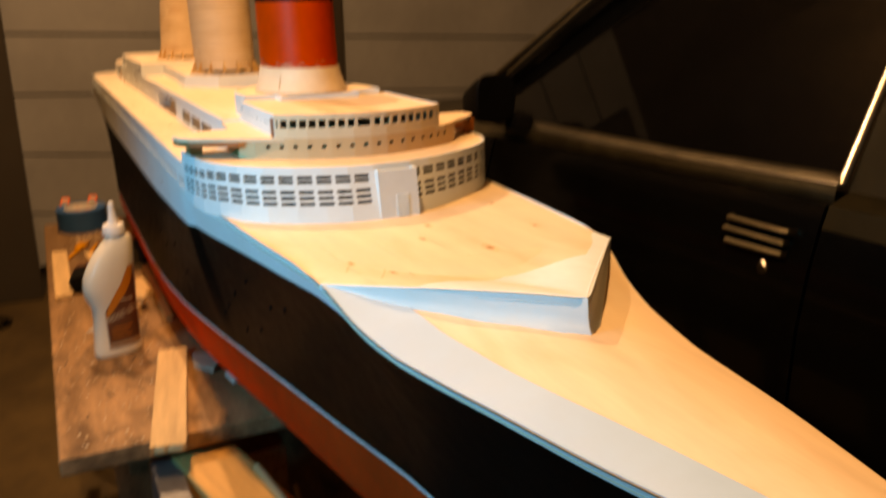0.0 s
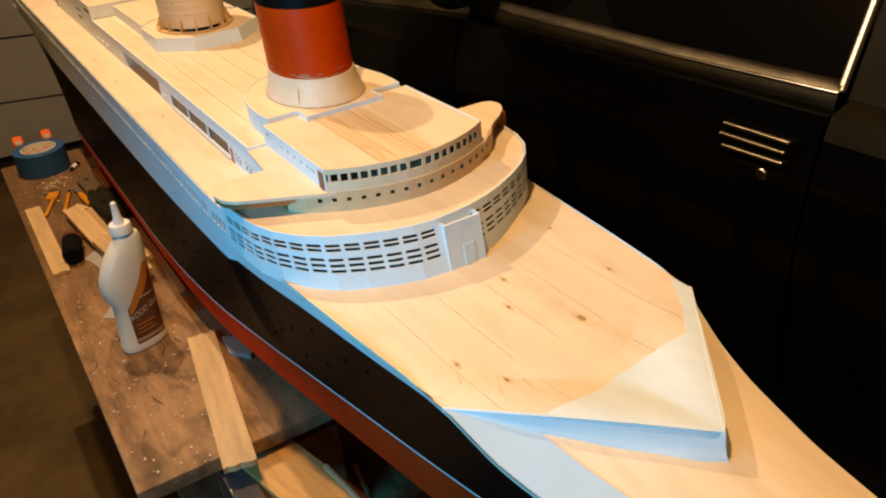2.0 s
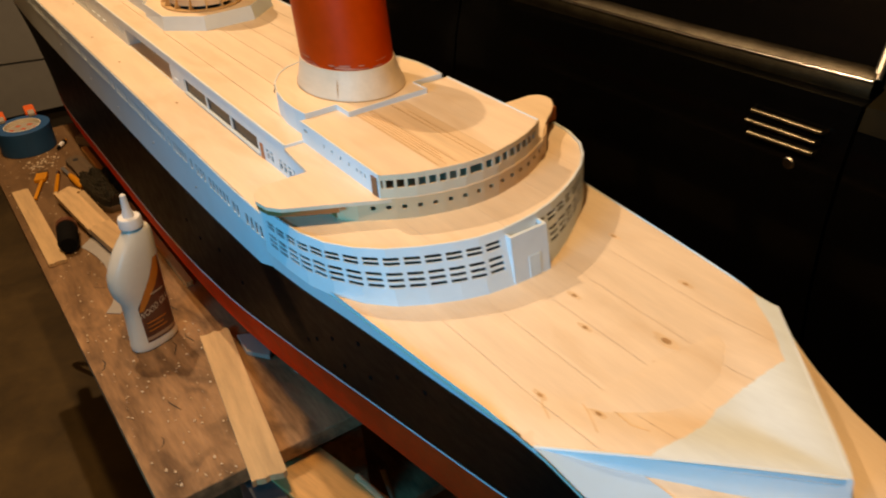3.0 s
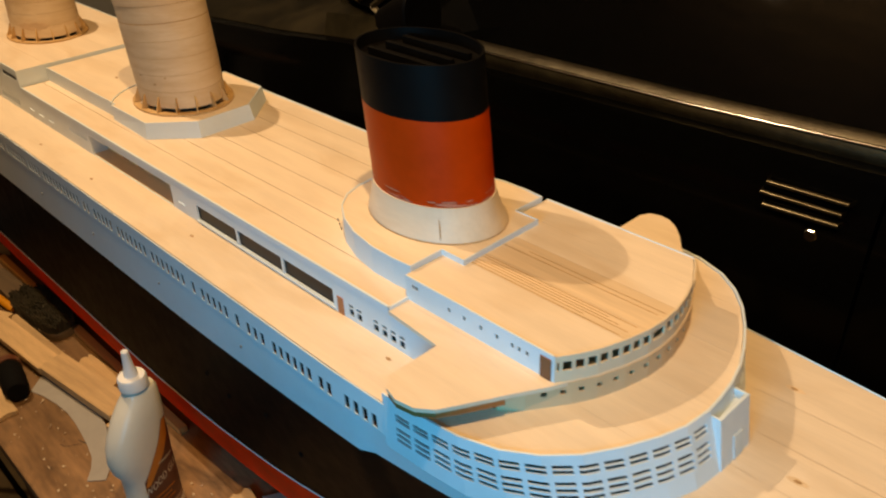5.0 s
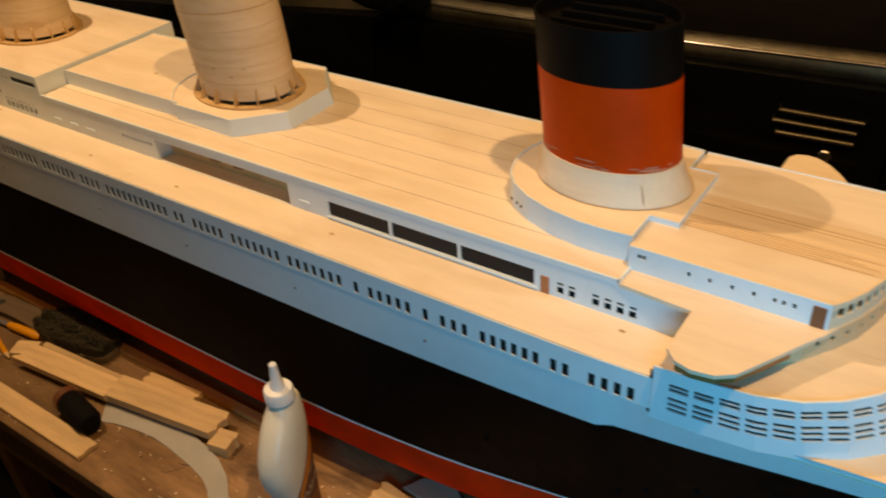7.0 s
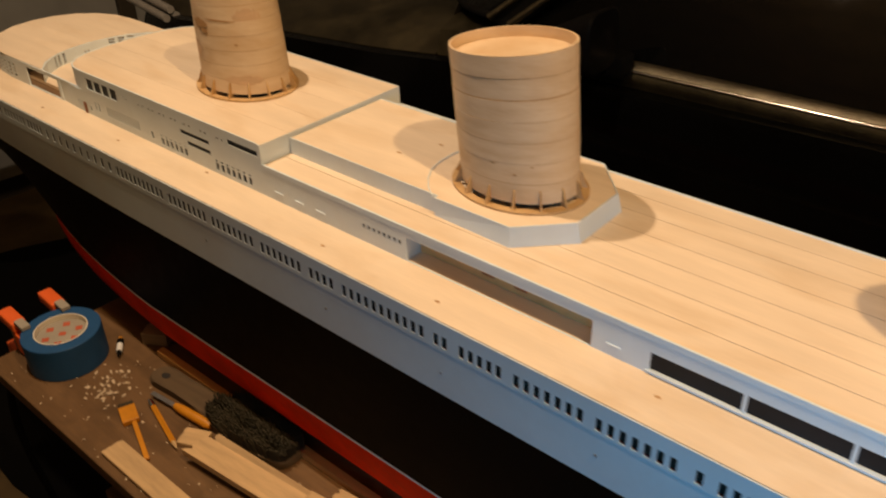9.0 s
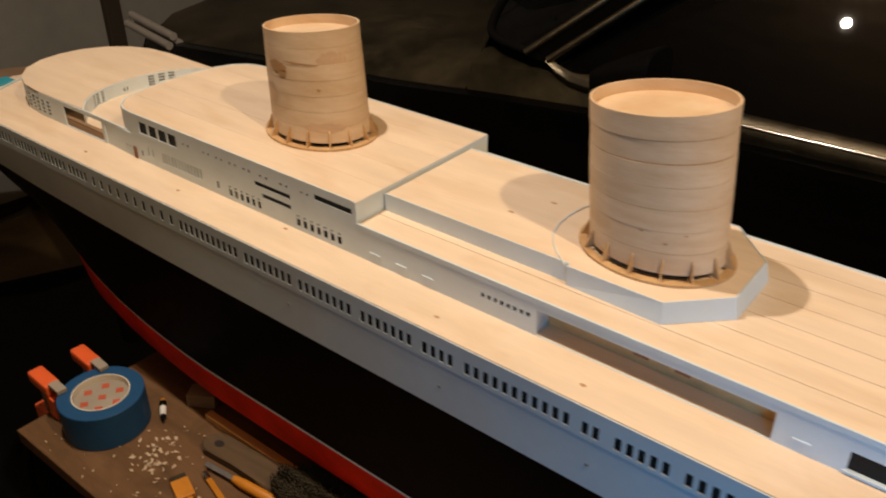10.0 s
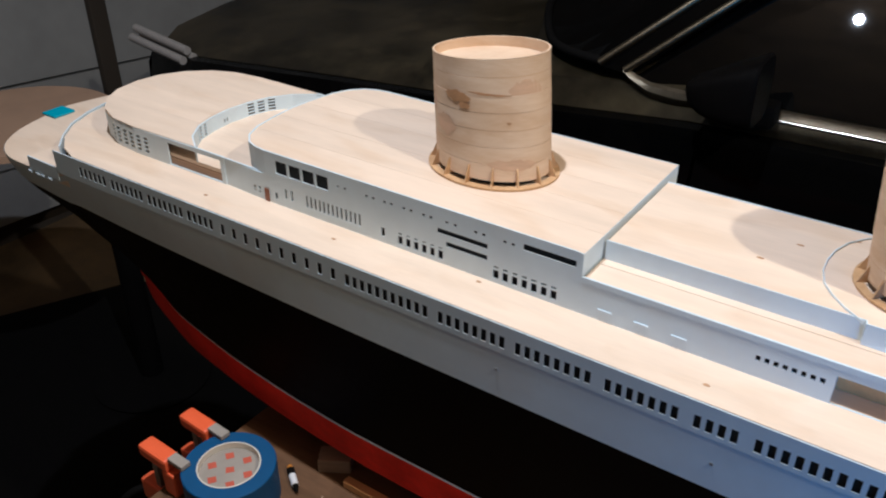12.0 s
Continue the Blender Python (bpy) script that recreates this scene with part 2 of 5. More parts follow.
def clip_y(outline, y, keep_above):
    out, n = [], len(outline)
    for i in range(n):
        (xa, ya), (xb, yb) = outline[i], outline[(i + 1) % n]
        ina, inb = (ya >= y) == keep_above, (yb >= y) == keep_above
        if ina:
            out.append((xa, ya))
        if ina != inb:
            k = (y - ya) / (yb - ya)
            out.append((xa + k * (xb - xa), y))
    return out


def planks(parent, outline, z0, z1, cuts, mat=None, gap=0.00006):
    """A deck laid of boards along x: one piece for each board, butted with a hairline joint."""
    ys = [-9] + list(cuts) + [9]
    for k, (lo, hi) in enumerate(zip(ys, ys[1:])):
        p = clip_y(clip_y(outline, lo + gap, True), hi - gap, False)
        if len(p) > 2:
            part("plank", prism_bm(p, z0, z1), (mat[k % len(mat)] if mat else PINE), parent)


def mirrored(half):
    """A closed outline from its starboard half, listed bow to stern (y < 0 or 0)."""
    return half + [(x, -y) for x, y in reversed(half) if abs(y) > 1e-6]


def wall_bm(path, z0, z1, holes=(), thick=0.0016, bm=None):
    """A thin card wall along a plan path, outer face on its right, with real openings (s0, s1, za, zb) measured along it."""
    bm = bm or bmesh.new()
    p = [Vector((x, y)) for x, y in path]
    acc = [0.0]
    for a, b in zip(p, p[1:]):
        acc.append(acc[-1] + (b - a).length)
    ss = sorted({round(v, 5) for v in acc} | {round(v, 5) for h in holes for v in h[:2] if 0 < v < acc[-1]})
    zs = sorted({z0, z1} | {v for h in holes for v in h[2:]})

    def at(s):
        for i in range(len(p) - 1):
            if s <= acc[i + 1] + 1e-5:
                k = (s - acc[i]) / max(1e-9, acc[i + 1] - acc[i])
                a, b = p[i], p[i + 1]
                t0 = (p[i] - p[i - 1]).normalized() if i else (b - a).normalized()
                t1 = (b - a).normalized()
                t2 = (p[i + 2] - b).normalized() if i + 2 < len(p) else t1
                t = (t0 + t1).normalized().lerp((t1 + t2).normalized(), k)
                return a.lerp(b, k), Vector((-t.y, t.x))
        return p[-1], Vector((0, 1))

    grid = {}

    def v(i, j, inner):
        key = (i, j, inner)
        if key not in grid:
            c, nrm = at(ss[i])
            c = c + nrm * (thick if inner else 0)
            grid[key] = bm.verts.new((c.x, c.y, zs[j]))
        return grid[key]

    def solid(i, j):
        if i < 0 or j < 0 or i >= len(ss) - 1 or j >= len(zs) - 1:
            return False
        s, z = (ss[i] + ss[i + 1]) / 2, (zs[j] + zs[j + 1]) / 2
        return not any(h[0] < s < h[1] and h[2] < z < h[3] for h in holes)

    for i in range(len(ss) - 1):
        for j in range(len(zs) - 1):
            if not solid(i, j):
                continue
            for inner in (False, True):
                bm.faces.new((v(i, j, inner), v(i + 1, j, inner), v(i + 1, j + 1, inner), v(i, j + 1, inner)))
            if not solid(i - 1, j):
                bm.faces.new((v(i, j, 0), v(i, j + 1, 0), v(i, j + 1, 1), v(i, j, 1)))
            if not solid(i + 1, j):
                bm.faces.new((v(i + 1, j, 0), v(i + 1, j + 1, 0), v(i + 1, j + 1, 1), v(i + 1, j, 1)))
            if not solid(i, j - 1):
                bm.faces.new((v(i, j, 0), v(i + 1, j, 0), v(i + 1, j, 1), v(i, j, 1)))
            if not solid(i, j + 1):
                bm.faces.new((v(i, j + 1, 0), v(i + 1, j + 1, 0), v(i + 1, j + 1, 1), v(i, j + 1, 1)))
    return bm


def row(s0, s1, n, w, za, zb):
    """n openings of width w whose centres run from s0 to s1."""
    return [(s0 + (s1 - s0) * i / max(1, n - 1) - w / 2, s0 + (s1 - s0) * i / max(1, n - 1) + w / 2, za, zb) for i in range(n)]


def lathe_bm(rings, seg=64, caps=(True, True), bm=None):
    """Elliptical rings (x, y, z, a, b) joined from first to last."""
    bm = bm or bmesh.new()
    rows_ = [[bm.verts.new((x + a * math.cos(2 * math.pi * k / seg), y + b * math.sin(2 * math.pi * k / seg), z)) for k in range(seg)] for x, y, z, a, b in rings]
    for r, q in zip(rows_, rows_[1:]):
        for k in range(seg):
            bm.faces.new((r[k], r[(k + 1) % seg], q[(k + 1) % seg], q[k]))
    if caps[0]:
        bm.faces.new(rows_[0][::-1])
    if caps[1]:
        bm.faces.new(rows_[-1])
    return bm


def tube(name, points, radius, mat, parent=None, label=""):
    c = bpy.data.curves.new(name, "CURVE")
    c.dimensions, c.bevel_depth, c.bevel_resolution = "3D", radius, 3
    sp = c.splines.new("NURBS")
    sp.points.add(len(points) - 1)
    for q, pt in zip(sp.points, points):
        q.co = (*pt, 1)
    sp.use_endpoint_u, sp.order_u = True, 3
    c.materials.append(mat)
    tmp = bpy.data.objects.new(name + "_curve", c)
    me = bpy.data.meshes.new_from_object(tmp)
    bpy.data.objects.remove(tmp)
    me.shade_smooth()
    ob = new(name, me)
    if parent:
        ob.parent = parent
    if label:
        ob["label"] = label
    return ob


def smooth_curve(xs, ys, width=0.05):
    gx = np.linspace(xs[0], xs[-1], 1200)
    gy = np.interp(gx, xs, ys)
    k = max(1, int(width / (gx[1] - gx[0])))
    pad = np.concatenate([2 * gy[0] - gy[k:0:-1], gy, 2 * gy[-1] - gy[-2:-k - 2:-1]])
    ker = np.hanning(2 * k + 1)
    sm = np.convolve(pad, ker / ker.sum(), "valid")
    return lambda x: float(np.interp(x, gx, sm))


# ---- the room ----
floor = tagged(part("floor", box_bm(-3.2, 3.6, -2.9, 3.4, -0.1, 0.0), CONCRETE), "stained brown concrete garage floor", "floor", kind="structure")
wall_stern = tagged(thing("wall_stern", "pale panelled garage door with horizontal ribs", "wall"), kind="structure")
seam_z = [(0.09, 0.0), (0.355, 0.240), (0.615, 0.512), (0.872, 0.820), (1.120, 1.080), (1.385, 1.355), (1.65, 1.63), (1.91, 1.90), (2.17, 2.17), (2.44, 2.44), (2.70, 2.70)]
for (l0, r0), (l1, r1) in zip(seam_z, seam_z[1:]):
    pb = box_bm(-2.70, -2.63, -1.17, 3.19, 0.0, 1.0)
    for v in pb.verts:
        k = (v.co.y + 0.2) / 1.2
        lo, hi = l0 + (r0 - l0) * k + 0.005, l1 + (r1 - l1) * k - 0.005
        v.co.z = max(0.001, lo if v.co.z < 0.5 else hi)
    part("panel", pb, PANEL, wall_stern)
part("seam_backing", box_bm(-2.72, -2.701, -1.17, 3.19, 0.0, 2.69), WALLBOARD, wall_stern, "dark gaps between the panels")
wall_bow = tagged(part("wall_bow", box_bm(3.4, 3.5, -2.9, 3.4, 0, 2.7), WALLBOARD), "brown unfinished garage wall", "wall", kind="structure")
wall_port = tagged(part("wall_port", box_bm(-3.0, 3.4, 3.2, 3.3, 0, 2.7), WALLBOARD), "dim brown garage wall beyond the car", "wall", kind="structure")
# Unseen wall, added: its tone sets the bounce on the hull, its opening suits the fill
wb = bmesh.new()
for x0, x1, z0, z1 in ((-3.0, 0.67, 0, 2.7), (1.23, 3.4, 0, 2.7), (0.67, 1.23, 0, 1.14), (0.67, 1.23, 1.58, 2.7)):
    box_bm(x0, x1, -1.28, -1.18, z0, z1, 0, wb)
bounce_wall_starboard = tagged(part("bounce_wall_starboard", wb, BOUNCE_WALL), "added unseen garage wall, dingy, with an opening for the blue fill lamp", "wall", kind="structure")
tagged(part("door_track", box_bm(-2.628, -2.58, -0.80, -0.372, 0, 2.6, 0.008), WALLBOARD), "dark timber post against the garage door", "post", kind="structure")
ceiling = tagged(part("ceiling", box_bm(-3.2, 3.6, -2.9, 3.4, 2.7, 2.8), RAFTER), "dim brown board garage ceiling", "ceiling", kind="structure")
post = tagged(part("door_track", box_bm(-2.628, -2.60, 1.003, 1.066, 0, 2.6, 0.006), WALLBOARD), "dark steel garage door track post", "post", kind="structure")

# ---- the workbench ----
bench = thing("workbench", "rough plywood workbench top on a timber frame, dusty and stained", "workbench")
part("bench_top", box_bm(-0.69, 0.441, -0.30, 0.28, 0.730, 0.750, 0.002), PLY, bench, "stained plywood sheet")
part("shelf", box_bm(-0.60, 0.40, -0.24, 0.22, 0.500, 0.518, 0.002), PLY, bench, "lower plywood shelf")
for x in (-0.56, 0.10):
    part("crossbar", box_bm(x - 0.019, x + 0.019, -0.24, 0.22, 0.64, 0.729, 0.003), OFFCUT, bench)
    for y in (-0.20, 0.18):
        part("leg", box_bm(x - 0.060, x - 0.021, y - 0.02, y + 0.02, 0.0, 0.729, 0.003), PLY, bench)
cradle = tagged(part("support_block", box_bm(-0.35, -0.30, -0.09, 0.09, 0.7505, 0.772, 0.002), OFFCUT), "pine block under the model hull", "wood block", group="blocks under the hull")
copy_thing(cradle, pose(0.52, 0, 0))

# ---- the model ship ----
ship = thing("model_ship", "large half-painted wooden model of an ocean liner", "model ship")
BX = [-1.142, -1.137, -1.120, -1.098, -1.074, -1.045, -0.93, -0.6, 0.0, 0.45, 0.52, 0.58, 0.70, 0.80, 0.86, 0.90, 0.97, 1.05, 1.12, 1.20, 1.25]
BY = [0.002, 0.046, 0.090, 0.121, 0.139, 0.149, 0.150, 0.150, 0.150, 0.150, 0.146, 0.139, 0.128, 0.117, 0.103, 0.0935, 0.0755, 0.060, 0.042, 0.018, 0.001]
WX = [-1.122, -1.05, -0.95, -0.82, -0.70, -0.60, -0.50, 0.05, 0.18, 0.30, 0.43, 0.57, 0.69, 0.80, 0.92, 1.02, 1.25]
WY = [0.0, 0.0, 0.06, 0.108, 0.131, 0.143, 0.150, 0.150, 0.146, 0.136, 0.114, 0.088, 0.066, 0.044, 0.018, 0.001, 0.001]
ZX = [-1.122, -0.93, 0.2, 0.4, 0.6, 0.72, 0.80, 0.86, 0.90, 0.96, 1.25]
ZY = [0.985, 0.981, 0.980, 0.984, 0.995, 1.001, 1.005, 1.001, 0.996, 0.995, 1.002]
TX = [-1.142, -0.935, -0.93, 0.485, 0.486, 0.77, 0.82, 0.86, 0.90, 0.96, 1.25]
TY = [1.0170, 1.0180, 1.028, 1.028, 1.0272, 1.0275, 1.0236, 1.011, 1.003, 1.001, 1.008]
beam, wl, zb, zt = smooth_curve(BX, BY, 0.03), smooth_curve(WX, WY, 0.06), smooth_curve(ZX, ZY, 0.06), smooth_curve(TX, TY, 0.02)
ZWL, ZBOT = 0.848, 0.772


def mid(x):
    """The bow leans a little to starboard."""
    k = max(0.0, min(1.0, (x - 0.77) / 0.11))
    return -0.008 * k * k * (3 - 2 * k)



def half_beam(x, z):
    """Half width of the hull at a height: flared between waterline and deck."""
    k = max(0.0, min(1.0, (z - ZWL) / (zt(x) - ZWL)))
    f = 1 - (1 - k) ** 1.5 if x < 0.45 else k ** (1 + min(0.35, (x - 0.45)))
    return max(0.0008, wl(x) + (beam(x) - wl(x)) * f)


def hull_band(name, levels, xs, mat, label=""):
    """A strip of the hull's skin between heights, on both sides, closed at bow and stern."""
    bm = bmesh.new()
    for side in (-1, 1):
        cols = []
        for x in xs:
            cols.append([bm.verts.new((x, mid(x) + side * y, z)) for y, z in levels(x)])
        for a, b in zip(cols, cols[1:]):
            for j in range(len(a) - 1):
                bm.faces.new((a[j], b[j], b[j + 1], a[j + 1]))
    return part(name, bm, mat, ship, label, smooth=True)


XS = [float(v) for v in np.concatenate([np.linspace(-1.141, -0.8, 40), np.linspace(-0.78, 0.4, 30), np.linspace(0.42, 1.25, 70)])]


def lv_white(x):
    a, b = zb(x), zt(x)
    return [(half_beam(x, a + (b - a) * k), a + (b - a) * k) for k in (0, 0.34, 0.67, 1)]


def lv_black(x):
    a, b = ZWL + 0.0018, zb(x)
    return [(half_beam(x, a + (b - a) * k), a + (b - a) * k) for k in np.linspace(0, 1, 8)]


def lv_line(x):
    return [(half_beam(x, ZWL) + 0.0006, ZWL - 0.0005), (half_beam(x, ZWL + 0.0022) + 0.0006, ZWL + 0.0022)]


def lv_red(x):
    w = max(0.0008, wl(x))
    out = []
    for k in np.linspace(0, 1, 5):
        out.append((w * (1 - 0.06 * k * k), ZWL - 0.045 * k))
    for k in np.linspace(0.15, 1, 6):
        th = k * math.pi / 2
        out.append((w * (0.60 + 0.34 * math.cos(th)), ZWL - 0.045 - (ZWL - 0.045 - ZBOT) * math.sin(th)))
    out.append((0.0, ZBOT))
    return out


hull_band("hull_bottom", lv_red, [x for x in XS if -1.04 < x < 1.03], RED, "red primed underwater hull")
hull_band("boot_line", lv_line, [x for x in XS if -1.04 < x < 1.03], WHITE, "thin white waterline stripe")
hull_band("hull_topside", lv_black, XS, BLACK, "black painted hull side")
hull_band("sheer_strake", lv_white, XS, WHITE, "white primed upper hull side")

# hull side with its rows of windows, deck edge at 1.056
SX0, SX1 = 0.487, -0.935
HULL_WINDOWS = [(0.471, 0.441, 4), (0.420, 0.410, 2), (0.395, 0.348, 6), (0.331, 0.310, 3), (0.293, 0.293, 1), (0.275, 0.236, 5), (0.220, 0.220, 1),
                (0.201, 0.143, 7), (0.127, 0.070, 7), (0.053, 0.016, 5), (-0.002, -0.011, 2), (-0.027, -0.119, 11), (-0.136, -0.163, 4), (-0.180, -0.233, 7),
                (-0.250, -0.312, 8), (-0.327, -0.388, 8), (-0.404, -0.491, 11), (-0.508, -0.654, 10), (-0.671, -0.704, 5), (-0.717, -0.767, 7),
                (-0.781, -0.829, 7), (-0.844, -0.886, 6)]
xs_edge = [float(v) for v in np.linspace(SX1, SX0, 24)]
path = [(x, -beam(x) - 0.0004) for x in xs_edge]
holes = []
for a, b, n in HULL_WINDOWS:
    zc = round(1.0370 - 0.0050 * (a + b) / 2, 4)
    holes += row(b - SX1, a - SX1, n, 0.0054, zc - 0.006, zc + 0.006)
part("side_wall", wall_bm(path, 1.0275, 1.056, holes, thick=0.0011), WHITE, ship, "white card hull side with rows of cut windows")
part("side_wall", wall_bm([(x, beam(x) + 0.0004) for x in reversed(xs_edge)], 1.0275, 1.056), WHITE, ship, "white card hull side")

# promenade deck: a full-width slab that carries the houses
half = [(x, -beam(x) + 0.0014) for x in np.linspace(0.487, -0.90, 40)] + [(-0.93, -0.138), (-0.958, -0.118), (-0.982, -0.09), (-0.998, -0.055), (-1.006, -0.02), (-1.007, 0.0)]
prom = part("promenade_deck", prism_bm(mirrored([(float(x), float(y)) for x, y in half]), 1.0505, 1.0562), PINE, ship, "bare pine deck")
stern_wall = [(-0.935, -0.1415), (-0.960, -0.120), (-0.985, -0.091), (-1.002, -0.056), (-1.011, -0.02), (-1.011, 0.02), (-1.002, 0.056), (-0.985, 0.091), (-0.960, 0.120), (-0.935, 0.1415)]
part("stern_wall", wall_bm(stern_wall[::-1], 1.0182, 1.058), WHITE, ship, "white curved card wall at the stern")
aft_half = [(x, -beam(x) + 0.001) for x in np.linspace(-0.92, -1.1415, 30)]
part("stern_deck", prism_bm(mirrored([(float(x), float(y)) for x, y in aft_half]), 1.012, 1.0178), PINE, ship, "bare pine stern deck")
step_half = [(-0.92, -0.149), (-0.995, -0.1485)]
part("stern_step", prism_bm(mirrored(step_half), 1.0180, 1.0328), PINE, ship, "raised bare pine step before the stern")
for s_ in (-1, 1):
    rail = [(x, s_ * (beam(x) + 0.0003)) for x in [float(v) for v in np.linspace(-0.996, -0.936, 10)]]
    part("stern_bulwark", wall_bm(rail if s_ < 0 else rail[::-1], 1.0170, 1.0334, thick=0.0016), WHITE, ship, "raised white card bulwark at the stern")
scrap = part("tape_scrap", box_bm(-1.140, -1.110, -0.040, -0.008, 1.0180, 1.0215, 0.0015), TAPE_SCRAP, ship, "scrap of blue tape on the stern")
for x in (-1.00, -0.985, -0.975, -0.96):
    part("anchor_chip", box_bm(x, x + 0.007, -0.1512, -0.1500, 1.012, 1.0145, 0.0003), WHITE, ship)

for x, z in ((0.457, 0.890), (0.520, 0.930), (0.575, 0.958), (0.515, 0.888), (0.560, 0.902), (0.480, 0.905), (0.20, 0.925), (0.235, 0.915), (0.30, 0.93), (0.34, 0.905), (0.62, 0.945), (0.66, 0.955)):
    y = -half_beam(x, z) - 0.0004
    hole = part("drilled_hole", lathe_bm([(0, 0, 0, 0.0024, 0.0024), (0, 0, 0.0008, 0.0024, 0.0024)], 12), RUBBER, ship)
    hole.matrix_world = pose(x, y, z, 90, 0, 0)
for x, z in ((-0.331, 1.009), (-0.147, 1.005), (-0.006, 1.004), (0.143, 1.006), (0.29, 1.006)):
    hole = part("drilled_hole", lathe_bm([(0, 0, 0, 0.0013, 0.0013), (0, 0, 0.0008, 0.0013, 0.0013)], 10), STEEL, ship)
    hole.matrix_world = pose(x, -0.1500, z, 90, 0, 0)

# Dark sheet added as the shade inside the hull's cut windows
part("shade_backing", wall_bm([(x, -beam(x) + 0.0035) for x in xs_edge], 1.0285, 1.0503, thick=0.001), DARK, ship, "added dark sheet standing for the shade behind the windows")

# fore deck with its pointed breakwater block
FRONT = [(0.652, 0.0), (0.6515, -0.018), (0.647, -0.04), (0.639, -0.06), (0.627, -0.083), (0.612, -0.105), (0.595, -0.123), (0.575, -0.137), (0.550, -0.146), (0.520, -0.1500), (0.487, -0.152)]
RAKE_FRONT = 0.013


def skew(y):
    """The curved front sits a little askew, fuller to starboard."""
    return float(np.interp(y, [-0.152, -0.143, -0.113, -0.084, -0.048, 0.0, 0.028, 0.073, 0.108, 0.14], [0.0, 0.004, 0.0075, 0.0060, 0.0045, 0.0, -0.003, -0.003, -0.0015, 0.0]))


def point_x(y):
    """Where the fore deck ends: the two straight edges of its point."""
    return 0.949 - 0.137 * min(1.0, (math.hypot(y, 0.003) - 0.003) / 0.1140)


def fore_z(x, y):
    """Fore deck: flat, faired up towards its point."""
    k = max(0.0, min(1.0, 1 - (point_x(y) - x) / 0.085))
    side = math.hypot(y, 0.03) - 0.03
    return 1.0256 + 0.008 * y + 0.0128 * max(0.0, 1 - side / 0.090) * k * k * (3 - 2 * k)


def sheet_bm(rows_, thickness, bm=None):
    """A slab from a grid of points on its upper face."""
    bm = bm or bmesh.new()
    for dz in (0, -thickness):
        g = [[bm.verts.new((x, y, z + dz)) for x, y, z in r] for r in rows_]
        for a, b in zip(g, g[1:]):
            for j in range(len(a) - 1):
                bm.faces.new((a[j], a[j + 1], b[j + 1], b[j]))
    return bm


fore = thing("fore_deck", "", "")
fore.parent = ship
fore["label"] = "broad bare pine fore deck boards with knots"
seams = [-0.155, -0.088, -0.047, -0.006, 0.034, 0.075, 0.155]
for lo, hi in zip(seams, seams[1:]):
    grid = []
    for v in np.linspace(lo + 0.00012, hi - 0.00012, 9):
        line = []
        for u in np.linspace(0.50, point_x(float(v)) - 0.001, 40):
            y = math.copysign(min(abs(float(v)), beam(float(u)) - 0.0012), float(v))
            line.append((float(u), y, fore_z(float(u), y)))
        grid.append(line)
    part("plank", sheet_bm(grid, 0.004), PINE, fore, smooth=True)


def bow_z(x, y):
    """Forecastle deck: crowned, falling from the breakwater's ends to the hull's edge."""
    return zt(x) + 0.0005 + 0.0165 * max(0.0, 1 - (abs(y) / max(0.01, beam(x))) ** 2) * min(1.0, max(0.0, (x - 0.80) / 0.08)) * (1 if x < 1.0 else max(0.1, (1.25 - x) / 0.25))


def bow_rows(f0, f1, x0=0.80, x1=1.245):
    """Rows across the forecastle between two fractions of the half width."""
    return [[(float(x), mid(float(x)) + float(f) * (beam(float(x)) - 0.0006), bow_z(float(x), float(f) * beam(float(x)))) for f in np.linspace(f0, f1, 9)] for x in np.linspace(x0, x1, 48)]


part("forecastle_deck", sheet_bm(bow_rows(-1, 1), 0.004), PINE, ship, "bare pine forecastle deck", smooth=True)
paint = []
for x in np.linspace(0.812, 1.235, 44):
    x = float(x)
    inner = min(beam(x) - 0.002, max(0.0, np.interp(x, [0.80, 0.86, 0.93, 1.0, 1.07, 1.15, 1.24], [0.108, 0.068, 0.056, 0.045, 0.030, 0.014, 0.002])))
    paint.append([(x, -(beam(x) - 0.0008) + k * (beam(x) - 0.0008 - inner), 0) for k in np.linspace(0, 1, 6)])
paint = [[(x, mid(x) + y, bow_z(x, y) + 0.0005) for x, y, _ in r] for r in paint]
part("painted_margin", sheet_bm(paint, 0.0004), MARGIN, ship, "white painted strip along the forecastle edge", smooth=True)
# breakwater faces, white, rising from nothing at the sides to the apex, with a small fillet at the foot
for side in (-1, 1):
    bm = bmesh.new()
    cols = []
    for k in np.linspace(0, 1, 16):
        k = float(k)
        x, y = 0.812 + 0.137 * k, side * 0.1165 * (1 - k)
        lo, hi = bow_z(x, y) - 0.0002, fore_z(x - 0.001, y) + 0.0007
        hi = max(hi, lo + 0.0004)
        out = 0.0004 + 0.0050 * k
        ny = side * 0.76
        prof = [(-0.0020, hi - 0.0002), (-0.0006, hi), (0.0003, hi - 0.0008), (out * 0.35, lo + (hi - lo) * 0.45), (out * 0.75, lo + (hi - lo) * 0.16), (out + 0.0016 * k, lo + 0.0006), (out + 0.0020 * k, lo - 0.003)]
        cols.append([bm.verts.new((x + 0.65 * d, y + (ny * d if k < 0.999 else 0), z)) for d, z in prof])
    for a, b in zip(cols, cols[1:]):
        for j in range(len(a) - 1):
            bm.faces.new((a[j], b[j], b[j + 1], a[j + 1]))
    part("breakwater", bm, WHITE, ship, "white painted pointed breakwater", smooth=True)
